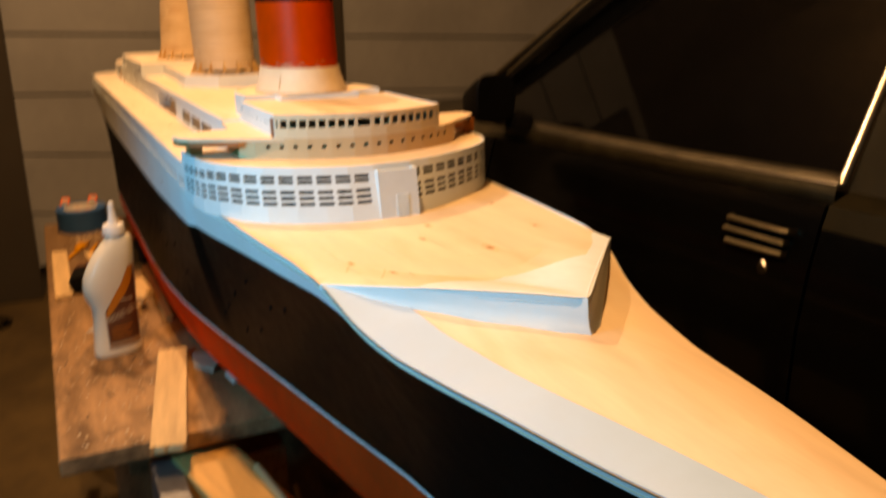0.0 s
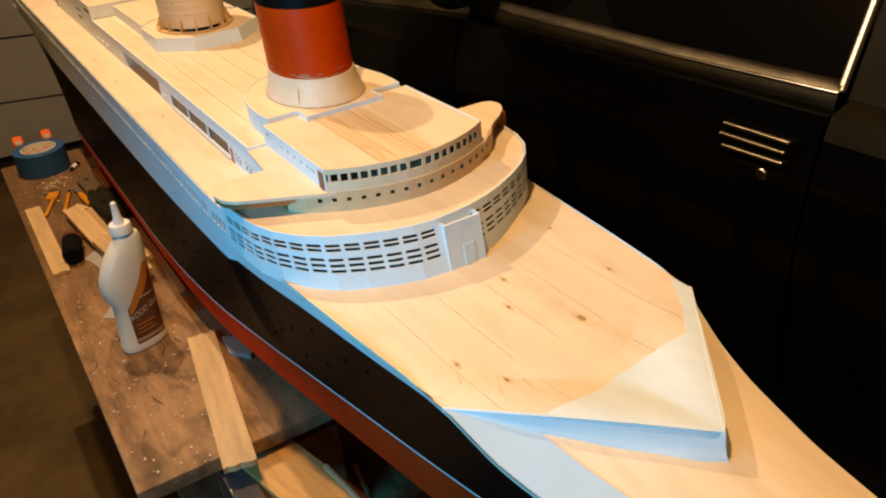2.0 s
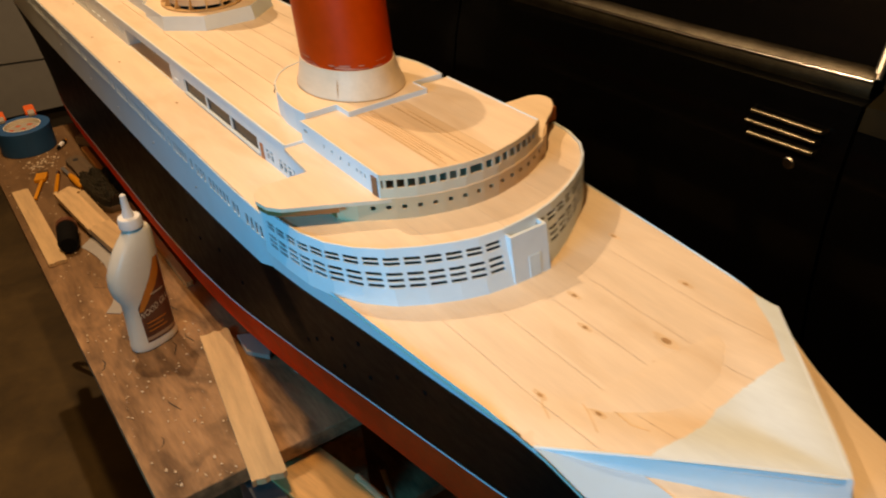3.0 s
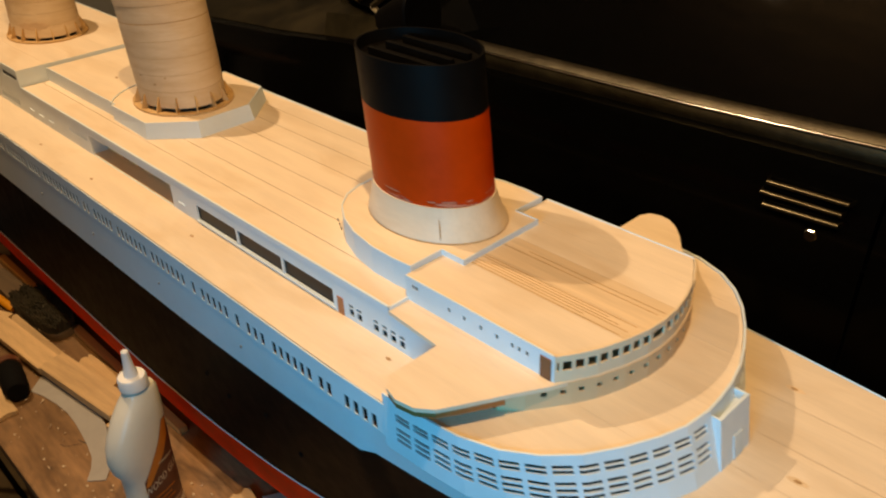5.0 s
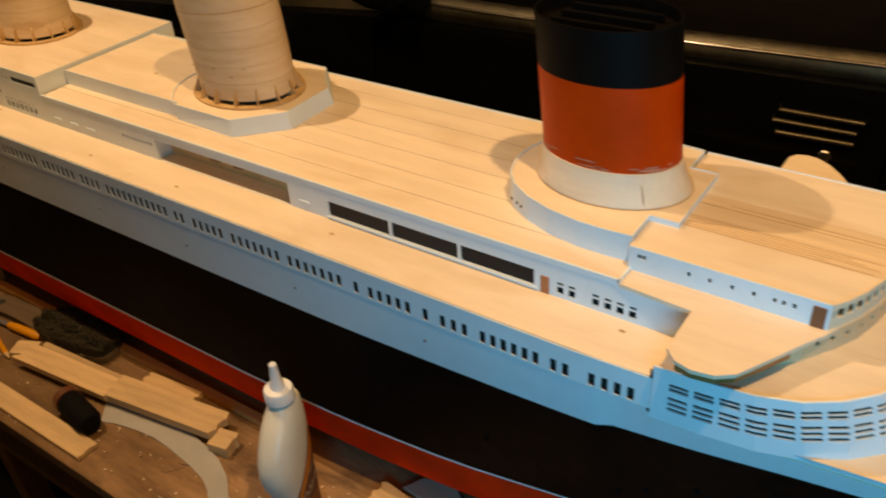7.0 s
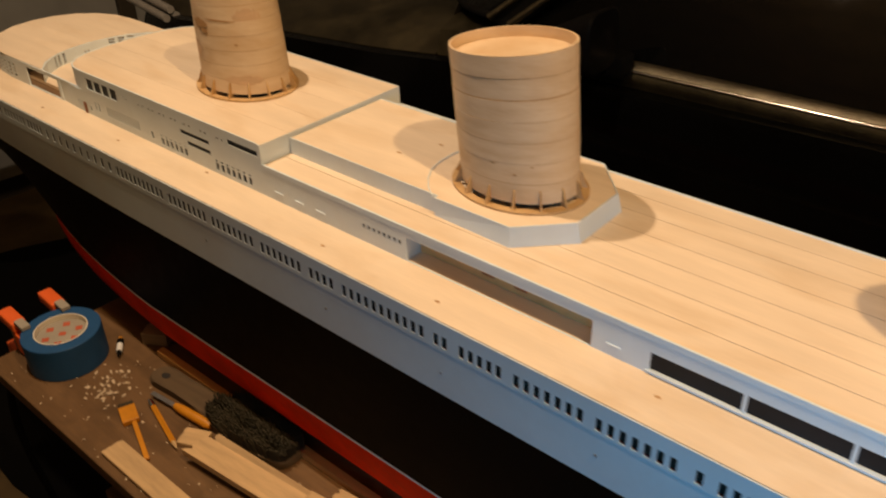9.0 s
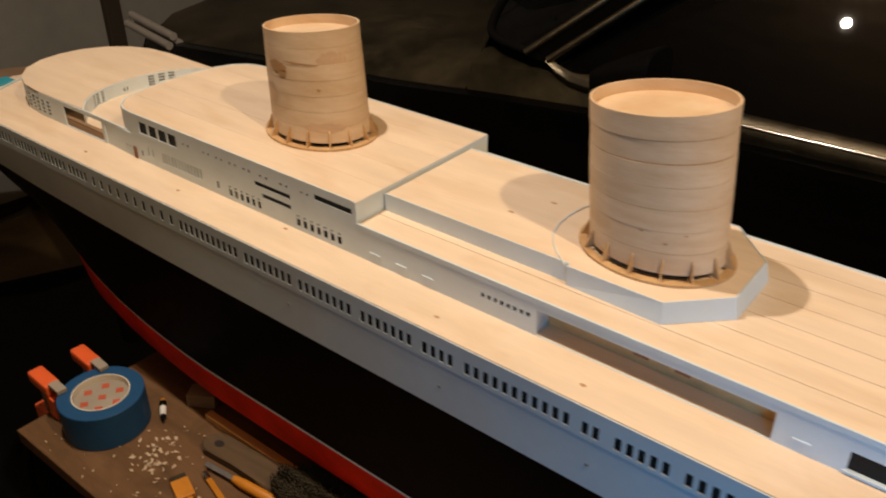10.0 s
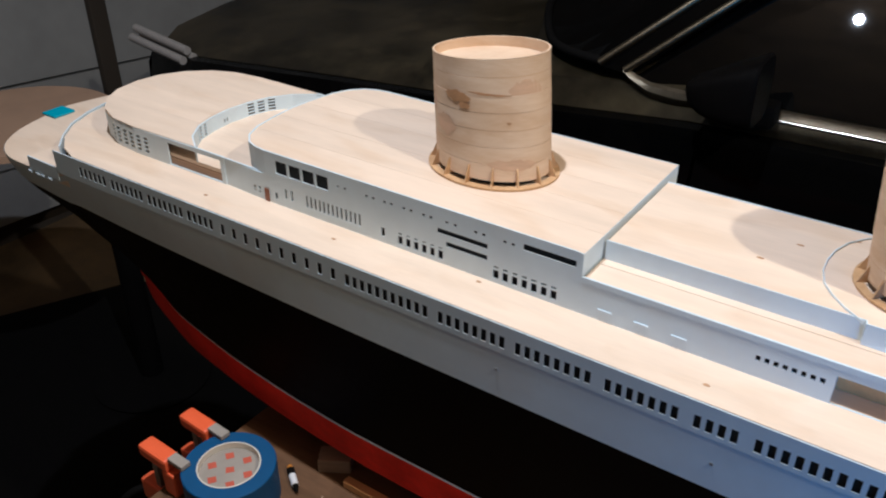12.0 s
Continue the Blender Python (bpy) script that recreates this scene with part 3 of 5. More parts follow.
# thin white paint brushed over the point, with an uneven inner edge
EDGE_Y = [-0.070, -0.055, -0.040, -0.020, -0.004, 0.020, 0.045, 0.062, 0.080, 0.090, 0.105, 0.1155]
EDGE_X = [0.864, 0.865, 0.866, 0.863, 0.858, 0.856, 0.857, 0.858, 0.838, 0.826, 0.803, 0.790]
grid = []
for v in np.linspace(-0.070, 0.1150, 70):
    v = float(v)
    x0 = float(np.interp(v, EDGE_Y, EDGE_X)) + random.uniform(-0.0006, 0.0006)
    grid.append([(x, v, fore_z(x, v) + 0.0004) for x in (float(q) for q in np.linspace(x0, max(x0 + 0.0004, point_x(v) - 0.001), 18))])
part("painted_patch", sheet_bm(grid, 0.0003), WHITE_WASH, ship, "thin white paint over the deck point", smooth=True)

# forward superstructure: curved front wall with rows of windows
front_path = [(x + skew(y), y) for x, y in [(x, y) for x, y in FRONT[::-1]] + [(x, -y * 0.97) for x, y in FRONT[1:]]]


def path_len(p):
    return sum((Vector(b) - Vector(a)).length for a, b in zip(p, p[1:]))


L = path_len(front_path)
fh = []
for zc in (1.0408, 1.0456, 1.0505, 1.0588, 1.0625):
    for k in range(14):
        for side in (-1, 1):
            c = L / 2 + side * ((0.0235 if side < 0 else 0.0275) + k * 0.0163)
            drop = round(0.0045 * max(0.0, (0.10 - c) / 0.09), 4)
            if 0.010 < c < L - 0.012:
                fh.append((c - 0.0064, c + 0.0064, zc - 0.0015 - drop, zc + 0.0015 - drop))
fw = wall_bm(front_path, 1.0235, 1.0712, fh)
for v in fw.verts:
    v.co.x += RAKE_FRONT * (1.0712 - v.co.z) / 0.045 * min(1.0, max(0.0, (v.co.x - 0.50) / 0.12)) * float(np.interp(v.co.y, [0.02, 0.09], [1, 0.15]))
# Same dark sheet for the shade behind the front wall's slots
shade_bm = wall_bm([(x - 0.0035, y * 0.976) for x, y in front_path], 1.0240, 1.0636, thick=0.001)
for v in shade_bm.verts:
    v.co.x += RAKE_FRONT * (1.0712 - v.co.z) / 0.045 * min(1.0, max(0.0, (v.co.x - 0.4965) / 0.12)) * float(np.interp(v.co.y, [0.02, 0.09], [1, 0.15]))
part("shade_backing", shade_bm, DARK, ship)
part("front_wall", fw, WHITE, ship, "white curved card front with rows of slot windows")
tier = thing("bridge_front_deck", "", "")
tier.parent = ship
tier["label"] = "bare wood curved deck below the bridge"
tier_half = [(x - 0.0018, y * 0.988) for x, y in FRONT] + [(0.4875, -0.147)]
planks(tier, [(x + skew(y), y * (0.97 if y > 0 else 1)) for x, y in mirrored(tier_half)], 1.0640, 1.0698, [-0.07, -0.012, 0.046, 0.1])
# companion box on the front wall
bx = bmesh.new()
for x0, x1, y0, y1, z0, z1 in ((0.6590, 0.6612, -0.0165, 0.0200, 1.0245, 1.0665), (0.6475, 0.6589, -0.0165, -0.0145, 1.0245, 1.0665), (0.6475, 0.6589, 0.0180, 0.0200, 1.0245, 1.0665), (0.6475, 0.6589, -0.0144, 0.0179, 1.058, 1.0600)):
    box_bm(x0, x1, y0, y1, z0, z1, 0.0003, bx)
for v in bx.verts:
    v.co.x += 0.006 * (1.0665 - v.co.z) / 0.042
boxo = part("companion_box", bx, WHITE, ship, "white card box on the front wall, open on top")
dw = box_bm(0.6613, 0.6620, -0.001, 0.010, 1.0262, 1.045, 0.0002)
for v in dw.verts:
    v.co.x += 0.006 * (1.0665 - v.co.z) / 0.042
part("doorway", dw, WHITE_WASH, boxo)

# bridge: lower curved wall, wings and wheelhouse
BR = [(0.6057, 0.0), (0.6047, -0.016), (0.6002, -0.036), (0.5932, -0.056), (0.5847, -0.072), (0.5782, -0.0815), (0.567, -0.098), (0.553, -0.110)]
br_path = [(x, y) for x, y in BR[::-1]] + [(x, -y) for x, y in BR[1:]]
part("bridge_wall", wall_bm(br_path, 1.0692, 1.0885, row(0.0310, 0.2230, 16, 0.0040, 1.0792, 1.0828)), BRIDGE_CARD, ship, "cream curved card wall with small square windows")
part("bridge_wall_return", wall_bm([(0.495, -0.1095), (0.552, -0.110)], 1.0692, 1.0885), WING_BROWN, ship)
part("bridge_wall_return", wall_bm([(0.552, 0.110), (0.495, 0.1095)], 1.0692, 1.0885), WING_BROWN, ship)
wing_half = [(0.6050, 0.0), (0.6040, -0.016), (0.5995, -0.036), (0.5925, -0.056), (0.5840, -0.072), (0.5785, -0.0845), (0.567, -0.104), (0.556, -0.124), (0.546, -0.142), (0.540, -0.152), (0.529, -0.160), (0.514, -0.1625), (0.502, -0.159), (0.4935, -0.150), (0.4935, -0.106), (0.437, -0.1015)]
wing = thing("bridge_wing_deck", "", "")
wing.parent = ship
wing["label"] = "bare wood bridge deck with rounded wings overhanging the sides"
wing_port = [(0.437, 0.1015), (0.488, 0.106), (0.4885, 0.142), (0.493, 0.150), (0.502, 0.1525), (0.511, 0.151), (0.521, 0.145), (0.533, 0.133), (0.545, 0.117), (0.560, 0.101)]
planks(wing, wing_half + wing_port + [(x, -y) for x, y in wing_half[5:0:-1]], 1.0858, 1.0890, [-0.085, 0.085])
rims = {-1: [(0.5025, -0.1585), (0.514, -0.1617), (0.5285, -0.1592), (0.5395, -0.1515), (0.5475, -0.139), (0.5625, -0.112)], 1: [(0.558, 0.103), (0.544, 0.1175), (0.532, 0.1335), (0.5205, 0.1442), (0.511, 0.1500), (0.502, 0.1515)]}
for s in (-1, 1):
    part("wing_front", wall_bm(rims[s], 1.0812, 1.0858, thick=0.0015), WING_BROWN, ship, "curved brown wood strip under the wing")
    part("wing_cabin", box_bm(0.500, 0.521, s * 0.143 - 0.006, s * 0.143 + 0.006, 1.0699, 1.0857, 0.001), WING_BROWN, ship, "small wooden cabin under the wing")
WH = [(0.6045, 0.0), (0.6035, -0.016), (0.599, -0.036), (0.592, -0.056), (0.5835, -0.072), (0.577, -0.0815)]
wh_path = [(x, y) for x, y in WH[::-1]] + [(x, -y) for x, y in WH[1:]]
LW = path_len(wh_path)
centres = [(0.0024, 0.0016), (0.0815, 0.0120), (LW - 0.0035, 0.0030)] + [(0.0085 + 0.0087 * i, 0.0062) for i in range(8)] + [(0.0945 + 0.0094 * i, 0.0064) for i in range(8)]
wh_holes = [(c - w / 2, c + w / 2, 1.0978, 1.1050) for c, w in centres]
part("wheelhouse_front", wall_bm(wh_path, 1.0888, 1.1098, wh_holes, thick=0.0013), CREAM, ship, "curved card wheelhouse front with a window band")
sd = [(0.442 - 0.435, 0.445 - 0.435, 1.1010, 1.1045), (0.0105, 0.0135, 1.1010, 1.1045)] + [(x - 0.435 - 0.0012, x - 0.435 + 0.0012, 1.0985, 1.1022) for x in (0.481, 0.496, 0.512, 0.527, 0.541, 0.547, 0.554)]
part("wheelhouse_side", wall_bm([(0.435, -0.0815), (0.577, -0.0815)], 1.0888, 1.1098, sd, thick=0.0013), WHITE, ship, "white card wheelhouse side")
part("wheelhouse_side", wall_bm([(0.577, 0.0815), (0.435, 0.0815)], 1.0888, 1.1098, thick=0.0013), WHITE, ship)
for s in (-1, 1):
    part("wheelhouse_door", box_bm(0.5655, 0.5745, s * 0.0818 - 0.0006, s * 0.0818 + 0.0006, 1.0892, 1.1060, 0.0002), DOOR_BROWN, ship, "brown wheelhouse door")
wr = thing("wheelhouse_roof", "", "")
wr.parent = ship
wr["label"] = "bare wood wheelhouse roof of several boards"
planks(wr, mirrored([(x - 0.0015, y * 0.985) for x, y in WH] + [(0.4345, -0.0802)]), 1.1045, 1.1092, [-0.036, -0.018, 0.016, 0.048], [PINE, PINE_ROOF, PINE_ROOF, PINE, PINE])
for y, x0, x1 in ((-0.0345, 0.440, 0.592), (-0.0312, 0.452, 0.560), (-0.0282, 0.440, 0.594), (-0.0254, 0.470, 0.585), (-0.0226, 0.440, 0.575), (-0.0198, 0.446, 0.596), (0.0012, 0.440, 0.598), (0.0060, 0.480, 0.600)):
    part("grain_groove", box_bm(x0, x1, y - 0.0003, y + 0.0003, 1.1088, 1.1093), GLUE_LINE, wr)

# boat deck house: walls along both sides, boards on top
HX0, HX1 = 0.494, -0.284


def hx(x):
    return x - HX1


hh = row(hx(-0.141), hx(-0.096), 8, 0.0036, 1.0708, 1.0752)
hh += [(hx(-0.088), hx(0.103), 1.0566, 1.0808)]
hh += [(hx(0.152), hx(0.2215), 1.0600, 1.0755), (hx(0.2245), hx(0.2935), 1.0600, 1.0755), (hx(0.2965), hx(0.366), 1.0600, 1.0755)]
for xs_ in ((0.389, 0.399), (0.419, 0.429, 0.439, 0.449)):
    for x in xs_:
        hh += [(hx(x) - 0.0029, hx(x) + 0.0029, 1.0603, 1.0667), (hx(x) - 0.0029, hx(x) + 0.0029, 1.0682, 1.0708)]
part("house_side", wall_bm([(HX1, -0.1005), (HX0, -0.1005)], 1.056, 1.0875, hh), WHITE, ship, "white card deckhouse side with windows and an open bay")
part("house_side", wall_bm([(HX0, 0.1005), (HX1, 0.1005)], 1.056, 1.0875), WHITE, ship, "white card deckhouse side")
# Dark sheets stand in for shade inside the deckhouse, bay left open
for x0, x1 in ((HX1 + 0.003, -0.0935), (0.109, 0.148), (0.370, HX0 - 0.002)):
    part("shade_backing", box_bm(x0, x1, -0.0962, -0.0952, 1.0565, 1.0868), DARK, ship)
part("coaming", wall_bm([(HX1, -0.1010), (0.437, -0.1010)], 1.0868, 1.0915, thick=0.002), WHITE, ship)
part("coaming", wall_bm([(0.437, 0.1010), (HX1, 0.1010)], 1.0868, 1.0915, thick=0.002), WHITE, ship)
part("deck_step", wall_bm([(0.4375, -0.1010), (0.4375, 0.1010)], 1.0880, 1.0915, thick=0.0015), WHITE, ship)
part("bay_ceiling", box_bm(-0.092, 0.107, -0.099, -0.076, 1.0810, 1.0830), PINE, ship)
part("bay_wall", box_bm(-0.092, 0.107, -0.0810, -0.0785, 1.0563, 1.0809), BAY_WOOD, ship, "bare wood back of the open bay")
part("bay_end", box_bm(-0.0905, -0.0885, -0.0988, -0.0812, 1.0563, 1.0809), WHITE, ship)
part("bay_end", box_bm(0.1035, 0.1055, -0.0988, -0.0812, 1.0563, 1.0809), WHITE, ship)
for x in (-0.004, 0.029):
    part("bay_beam", box_bm(x, x + 0.012, -0.0985, -0.0965, 1.0765, 1.0807), DOOR_BROWN, ship)
for x0, x1 in ((0.151, 0.2222), (0.2242, 0.2942), (0.2962, 0.367)):
    part("window_pane", box_bm(x0, x1, -0.0985, -0.0975, 1.0595, 1.076), GLASSY, ship, "dark smoked window strip")
part("window_ledge", box_bm(0.150, 0.369, -0.1020, -0.1006, 1.0580, 1.0596), WHITE, ship)
part("house_door", box_bm(0.372, 0.3795, -0.1012, -0.1003, 1.0563, 1.0725, 0.0002), DOOR_RED, ship, "reddish brown card door")
# White pieces stand in for small bright reflections on the house side
for x in (0.122, -0.200, -0.231, -0.262):
    part("glare_patch", box_bm(x - 0.006, x + 0.006, -0.1016, -0.1004, 1.0655, 1.0672, 0.0003), WHITE, ship, "small white piece standing for a bright glare patch")
house_half = [(0.436, -0.0992), (-0.2825, -0.0992)]
deck_b = thing("boat_deck", "", "")
deck_b.parent = ship
deck_b["label"] = "long bare pine boat deck boards"
planks(deck_b, mirrored(house_half), 1.0845, 1.0907, [-0.073, -0.043, -0.012, 0.018, 0.047, 0.075], gap=0.00028)

# raised centre strip and eight-sided base of the second funnel
CS = [(0.0405, -0.0275), (0.0005, -0.0685), (-0.082, -0.0685), (-0.083, -0.064), (-0.2815, -0.064)]
CS += [(-0.2815, 0.068), (-0.083, 0.068), (-0.082, 0.080), (-0.0005, 0.080), (0.0395, 0.0375)]
part("centre_platform", prism_bm([(x - math.copysign(0.0008, x), y - math.copysign(0.0008, y)) for x, y in CS], 1.0909, 1.1078), PINE, ship, "raised bare pine platform")
edge_bm = wall_bm(CS[4::-1] + CS[:4:-1], 1.0908, 1.1085, thick=0.0013)
for v in edge_bm.verts:
    if v.co.z < 1.1 and v.co.x > -0.07:
        v.co.y *= 1.04
        v.co.x += 0.004 * max(0.0, min(1.0, (v.co.x + 0.02) / 0.05))
part("platform_edge", edge_bm, WHITE, ship, "white card edging with an eight-sided end")
arc = [(-0.0835, -0.0680), (-0.098, -0.057), (-0.110, -0.044), (-0.119, -0.030), (-0.124, -0.012), (-0.125, 0.006), (-0.123, 0.024), (-0.117, 0.042), (-0.106, 0.058), (-0.092, 0.070), (-0.0835, 0.0760)]
part("card_rim", wall_bm(arc, 1.1072, 1.1094, thick=0.0008), WHITE, ship, "thin curved card rim behind the funnel")
for x, y in ((-0.149, 0.018), (-0.112, 0.050), (-0.170, -0.020)):
    part("knot", prism_bm([(x + 0.0032 * math.cos(q), y + 0.0013 * math.sin(q)) for q in np.arange(0, 6.2, 0.6)], 1.1075, 1.10805), KNOT, ship)
# base of the first funnel
FB = [(0.4575, 0.0), (0.4575, -0.0425), (0.4340, -0.0425), (0.4340, -0.0750), (0.415, -0.0765), (0.390, -0.0760), (0.362, -0.0710), (0.338, -0.062), (0.318, -0.049), (0.305, -0.033), (0.299, -0.015), (0.2975, 0.0)]
part("funnel_platform", prism_bm(mirrored([(0.385 + (x - 0.385) * 0.985, y * 0.985) for x, y in FB]), 1.0909, 1.1132), PINE, ship, "bare pine platform under the front funnel")
fb_path = [(x, y) for x, y in FB[::-1]] + [(x, -y) for x, y in FB[1:-1]]
part("platform_edge", wall_bm(fb_path + [fb_path[0]], 1.0908, 1.1141, thick=0.0012), WHITE, ship, "white card edging round the funnel platform")

# aft house with a rounded end
AH = [(-0.284, -0.1005), (-0.58, -0.1000), (-0.610, -0.0975), (-0.632, -0.090), (-0.650, -0.076), (-0.662, -0.055), (-0.668, -0.028), (-0.670, 0.0)]


def ax(x):
    return x + 0.70


ah_holes = row(ax(-0.364), ax(-0.308), 7, 0.0056, 1.0605, 1.0690) + row(ax(-0.364), ax(-0.308), 7, 0.0050, 1.0710, 1.0728)
ah_holes += [(ax(-0.425), ax(-0.373), 1.0868, 1.0918), (ax(-0.416), ax(-0.373), 1.0755, 1.0805), (ax(-0.338), ax(-0.2895), 1.0980, 1.1040)]
ah_holes += row(ax(-0.467), ax(-0.422), 6, 0.0052, 1.0605, 1.0690) + row(ax(-0.467), ax(-0.422), 6, 0.0044, 1.0710, 1.0726) + row(ax(-0.487), ax(-0.487), 1, 0.004, 1.0630, 1.0720)
ah_holes += row(ax(-0.582), ax(-0.515), 13, 0.0026, 1.0650, 1.0775) + row(ax(-0.610), ax(-0.602), 2, 0.0026, 1.0660, 1.0770)
ah_holes += row(ax(-0.614), ax(-0.560), 4, 0.0155, 1.0915, 1.1055)
ah_holes += [h for x in (-0.540, -0.531, -0.505, -0.497, -0.484, -0.476, -0.462, -0.454, -0.440, -0.432, -0.415, -0.406, -0.385, -0.377, -0.356, -0.348) for h in row(ax(x), ax(x), 1, 0.003, 1.0985, 1.1010)]
ah_holes += row(ax(-0.655), ax(-0.648), 2, 0.0035, 1.0665, 1.0695) + row(ax(-0.655), ax(-0.648), 2, 0.0035, 1.0625, 1.0645) + row(ax(-0.624), ax(-0.624), 1, 0.0035, 1.0620, 1.0690)
part("aft_house_side", wall_bm([(-0.70, -0.0975), (-0.655, -0.0998), (-0.62, -0.1005), (-0.284, -0.1005)], 1.056, 1.0862, [h for h in ah_holes if h[3] < 1.0862]), WHITE, ship, "white card deckhouse side with windows and louvres")
up = [(-0.693, 0.0), (-0.691, -0.03), (-0.686, -0.06), (-0.677, -0.080), (-0.664, -0.093), (-0.650, -0.0985), (-0.636, -0.1005)]
off = path_len(up)
upper_bm = wall_bm(up + [(-0.284, -0.1005), (-0.284, 0.1005)] + [(x, -y) for x, y in up[::-1]], 1.0862, 1.1130,
     [(h[0] - ax(-0.636) + off, h[1] - ax(-0.636) + off, h[2], h[3]) for h in ah_holes if h[3] > 1.0862])
for v in upper_bm.verts:
    if v.co.x > -0.2866 and v.co.z > 1.1125:
        v.co.z = 1.1120
part("aft_house_upper", upper_bm, WHITE, ship, "white card upper house with dark windows and a rounded end")
part("aft_house_side", wall_bm([(-0.284, 0.1005), (-0.62, 0.1005), (-0.655, 0.0998), (-0.70, 0.0975)], 1.056, 1.0862), WHITE, ship)
ah_top = [(-0.2842, -0.0990), (-0.635, -0.0990)] + [(x + 0.0012, y * 0.985) for x, y in up[::-1][1:]]
aroof = thing("aft_house_roof", "", "")
aroof.parent = ship
aroof["label"] = "bare pine roof boards with a rounded end"
planks(aroof, mirrored(ah_top), 1.1065, 1.1122, [-0.062, -0.021, 0.022, 0.06], gap=0.00010)
for x in (-0.614, -0.596, -0.578, -0.560):
    part("window_pane", box_bm(x - 0.0082, x + 0.0082, -0.0985, -0.0975, 1.091, 1.106), GLASSY, ship, "dark smoked window")
for x0, x1, z0, z1 in ((-0.426, -0.372, 1.0863, 1.0923), (-0.417, -0.372, 1.075, 1.081), (-0.339, -0.289, 1.0975, 1.1045)):
    part("window_pane", box_bm(x0, x1, -0.0985, -0.0975, z0, z1), GLASSY, ship, "dark smoked window strip")
# Two more dark sheets for the shade inside the aft house
part("shade_backing", box_bm(-0.655, -0.2875, -0.0962, -0.0952, 1.0565, 1.0862), DARK, ship)
part("shade_backing", box_bm(-0.55, -0.2875, -0.0962, -0.0952, 1.0864, 1.1062), DARK, ship)
part("house_door", box_bm(-0.640, -0.634, -0.1014, -0.1005, 1.0563, 1.0705, 0.0002), DOOR_BROWN, ship, "red card door")

# well deck and poop house at the stern
part("well_deck", box_bm(-0.80, -0.60, -0.0962, 0.0962, 1.0660, 1.0705), PINE, ship, "bare pine well deck")
PO = [(-0.700, -0.0985), (-0.735, -0.0992), (-0.846, -0.0995), (-0.886, -0.0955), (-0.918, -0.083), (-0.945, -0.061), (-0.962, -0.032), (-0.967, 0.0)]
po_side = PO[::-1] + []
po_holes = []
Lp = path_len(po_side)
for z in (1.0615, 1.0665, 1.0715, 1.0765):
    for k in range(6):
        c = Lp - 0.127 - k * 0.0132
        po_holes.append((c - 0.0036, c + 0.0036, z, z + 0.0032))
po_holes += [(Lp - 0.089, Lp - 0.006, 1.0575, 1.0830)]
part("poop_side", wall_bm(po_side, 1.056, 1.0882, po_holes), WHITE, ship, "white card stern house side with a grid of windows and an open bay")
part("poop_side", wall_bm([(x, -y) for x, y in po_side[::-1]], 1.056, 1.0882), WHITE, ship)
cf = [(-0.745, -0.0975), (-0.770, -0.080), (-0.788, -0.055), (-0.796, -0.028), (-0.799, 0.0), (-0.796, 0.028), (-0.788, 0.055), (-0.770, 0.080), (-0.745, 0.0975)]
Lc = path_len(cf)
cfh = []
for s0 in (0.052, 0.061, 0.070, Lc - 0.090, Lc - 0.076, Lc - 0.062):
    for z in (1.0722, 1.0760, 1.0798, 1.0836):
        cfh.append((s0, s0 + (0.005 if s0 < Lc / 2 else 0.009), z, z + 0.0024))
cfh += [(Lc / 2 - 0.010, Lc / 2 - 0.008, 1.074, 1.079), (Lc / 2 - 0.005, Lc / 2 - 0.003, 1.074, 1.079)]
part("poop_front", wall_bm(cf[::-1], 1.0700, 1.0882, [(Lc - h[1], Lc - h[0], h[2], h[3]) for h in cfh]), WHITE, ship, "white concave card wall with small windows")
poop = thing("poop_roof", "", "")
poop.parent = ship
poop["label"] = "bare pine stern house roof with rounded end"
planks(poop, mirrored([cf[4]] + cf[3::-1] + PO[2:]), 1.0850, 1.0893, [-0.05, 0.0, 0.05])
part("bay_fascia", box_bm(-0.80, -0.702, -0.0968, -0.0945, 1.0563, 1.0659, 0.0003), TAN, ship, "brown board below the open bay")
for s in (-1, 1):
    bw = bmesh.new()
    prism = [(-0.745, 1.0862), (-0.640, 1.0862), (-0.634, 1.0876), (-0.66, 1.0876), (-0.69, 1.0880), (-0.745, 1.0888)]
    a = [bw.verts.new((x, s * 0.0990, z)) for x, z in prism]
    b = [bw.verts.new((x, s * 0.0975, z)) for x, z in prism]
    bw.faces.new(a)
    bw.faces.new(b[::-1])
    for i in range(len(a)):
        j = (i + 1) % len(a)
        bw.faces.new((a[i], b[i], b[j], a[j]))
    part("well_bulwark", bw, WHITE, ship)

# funnels
RAKE = -0.085


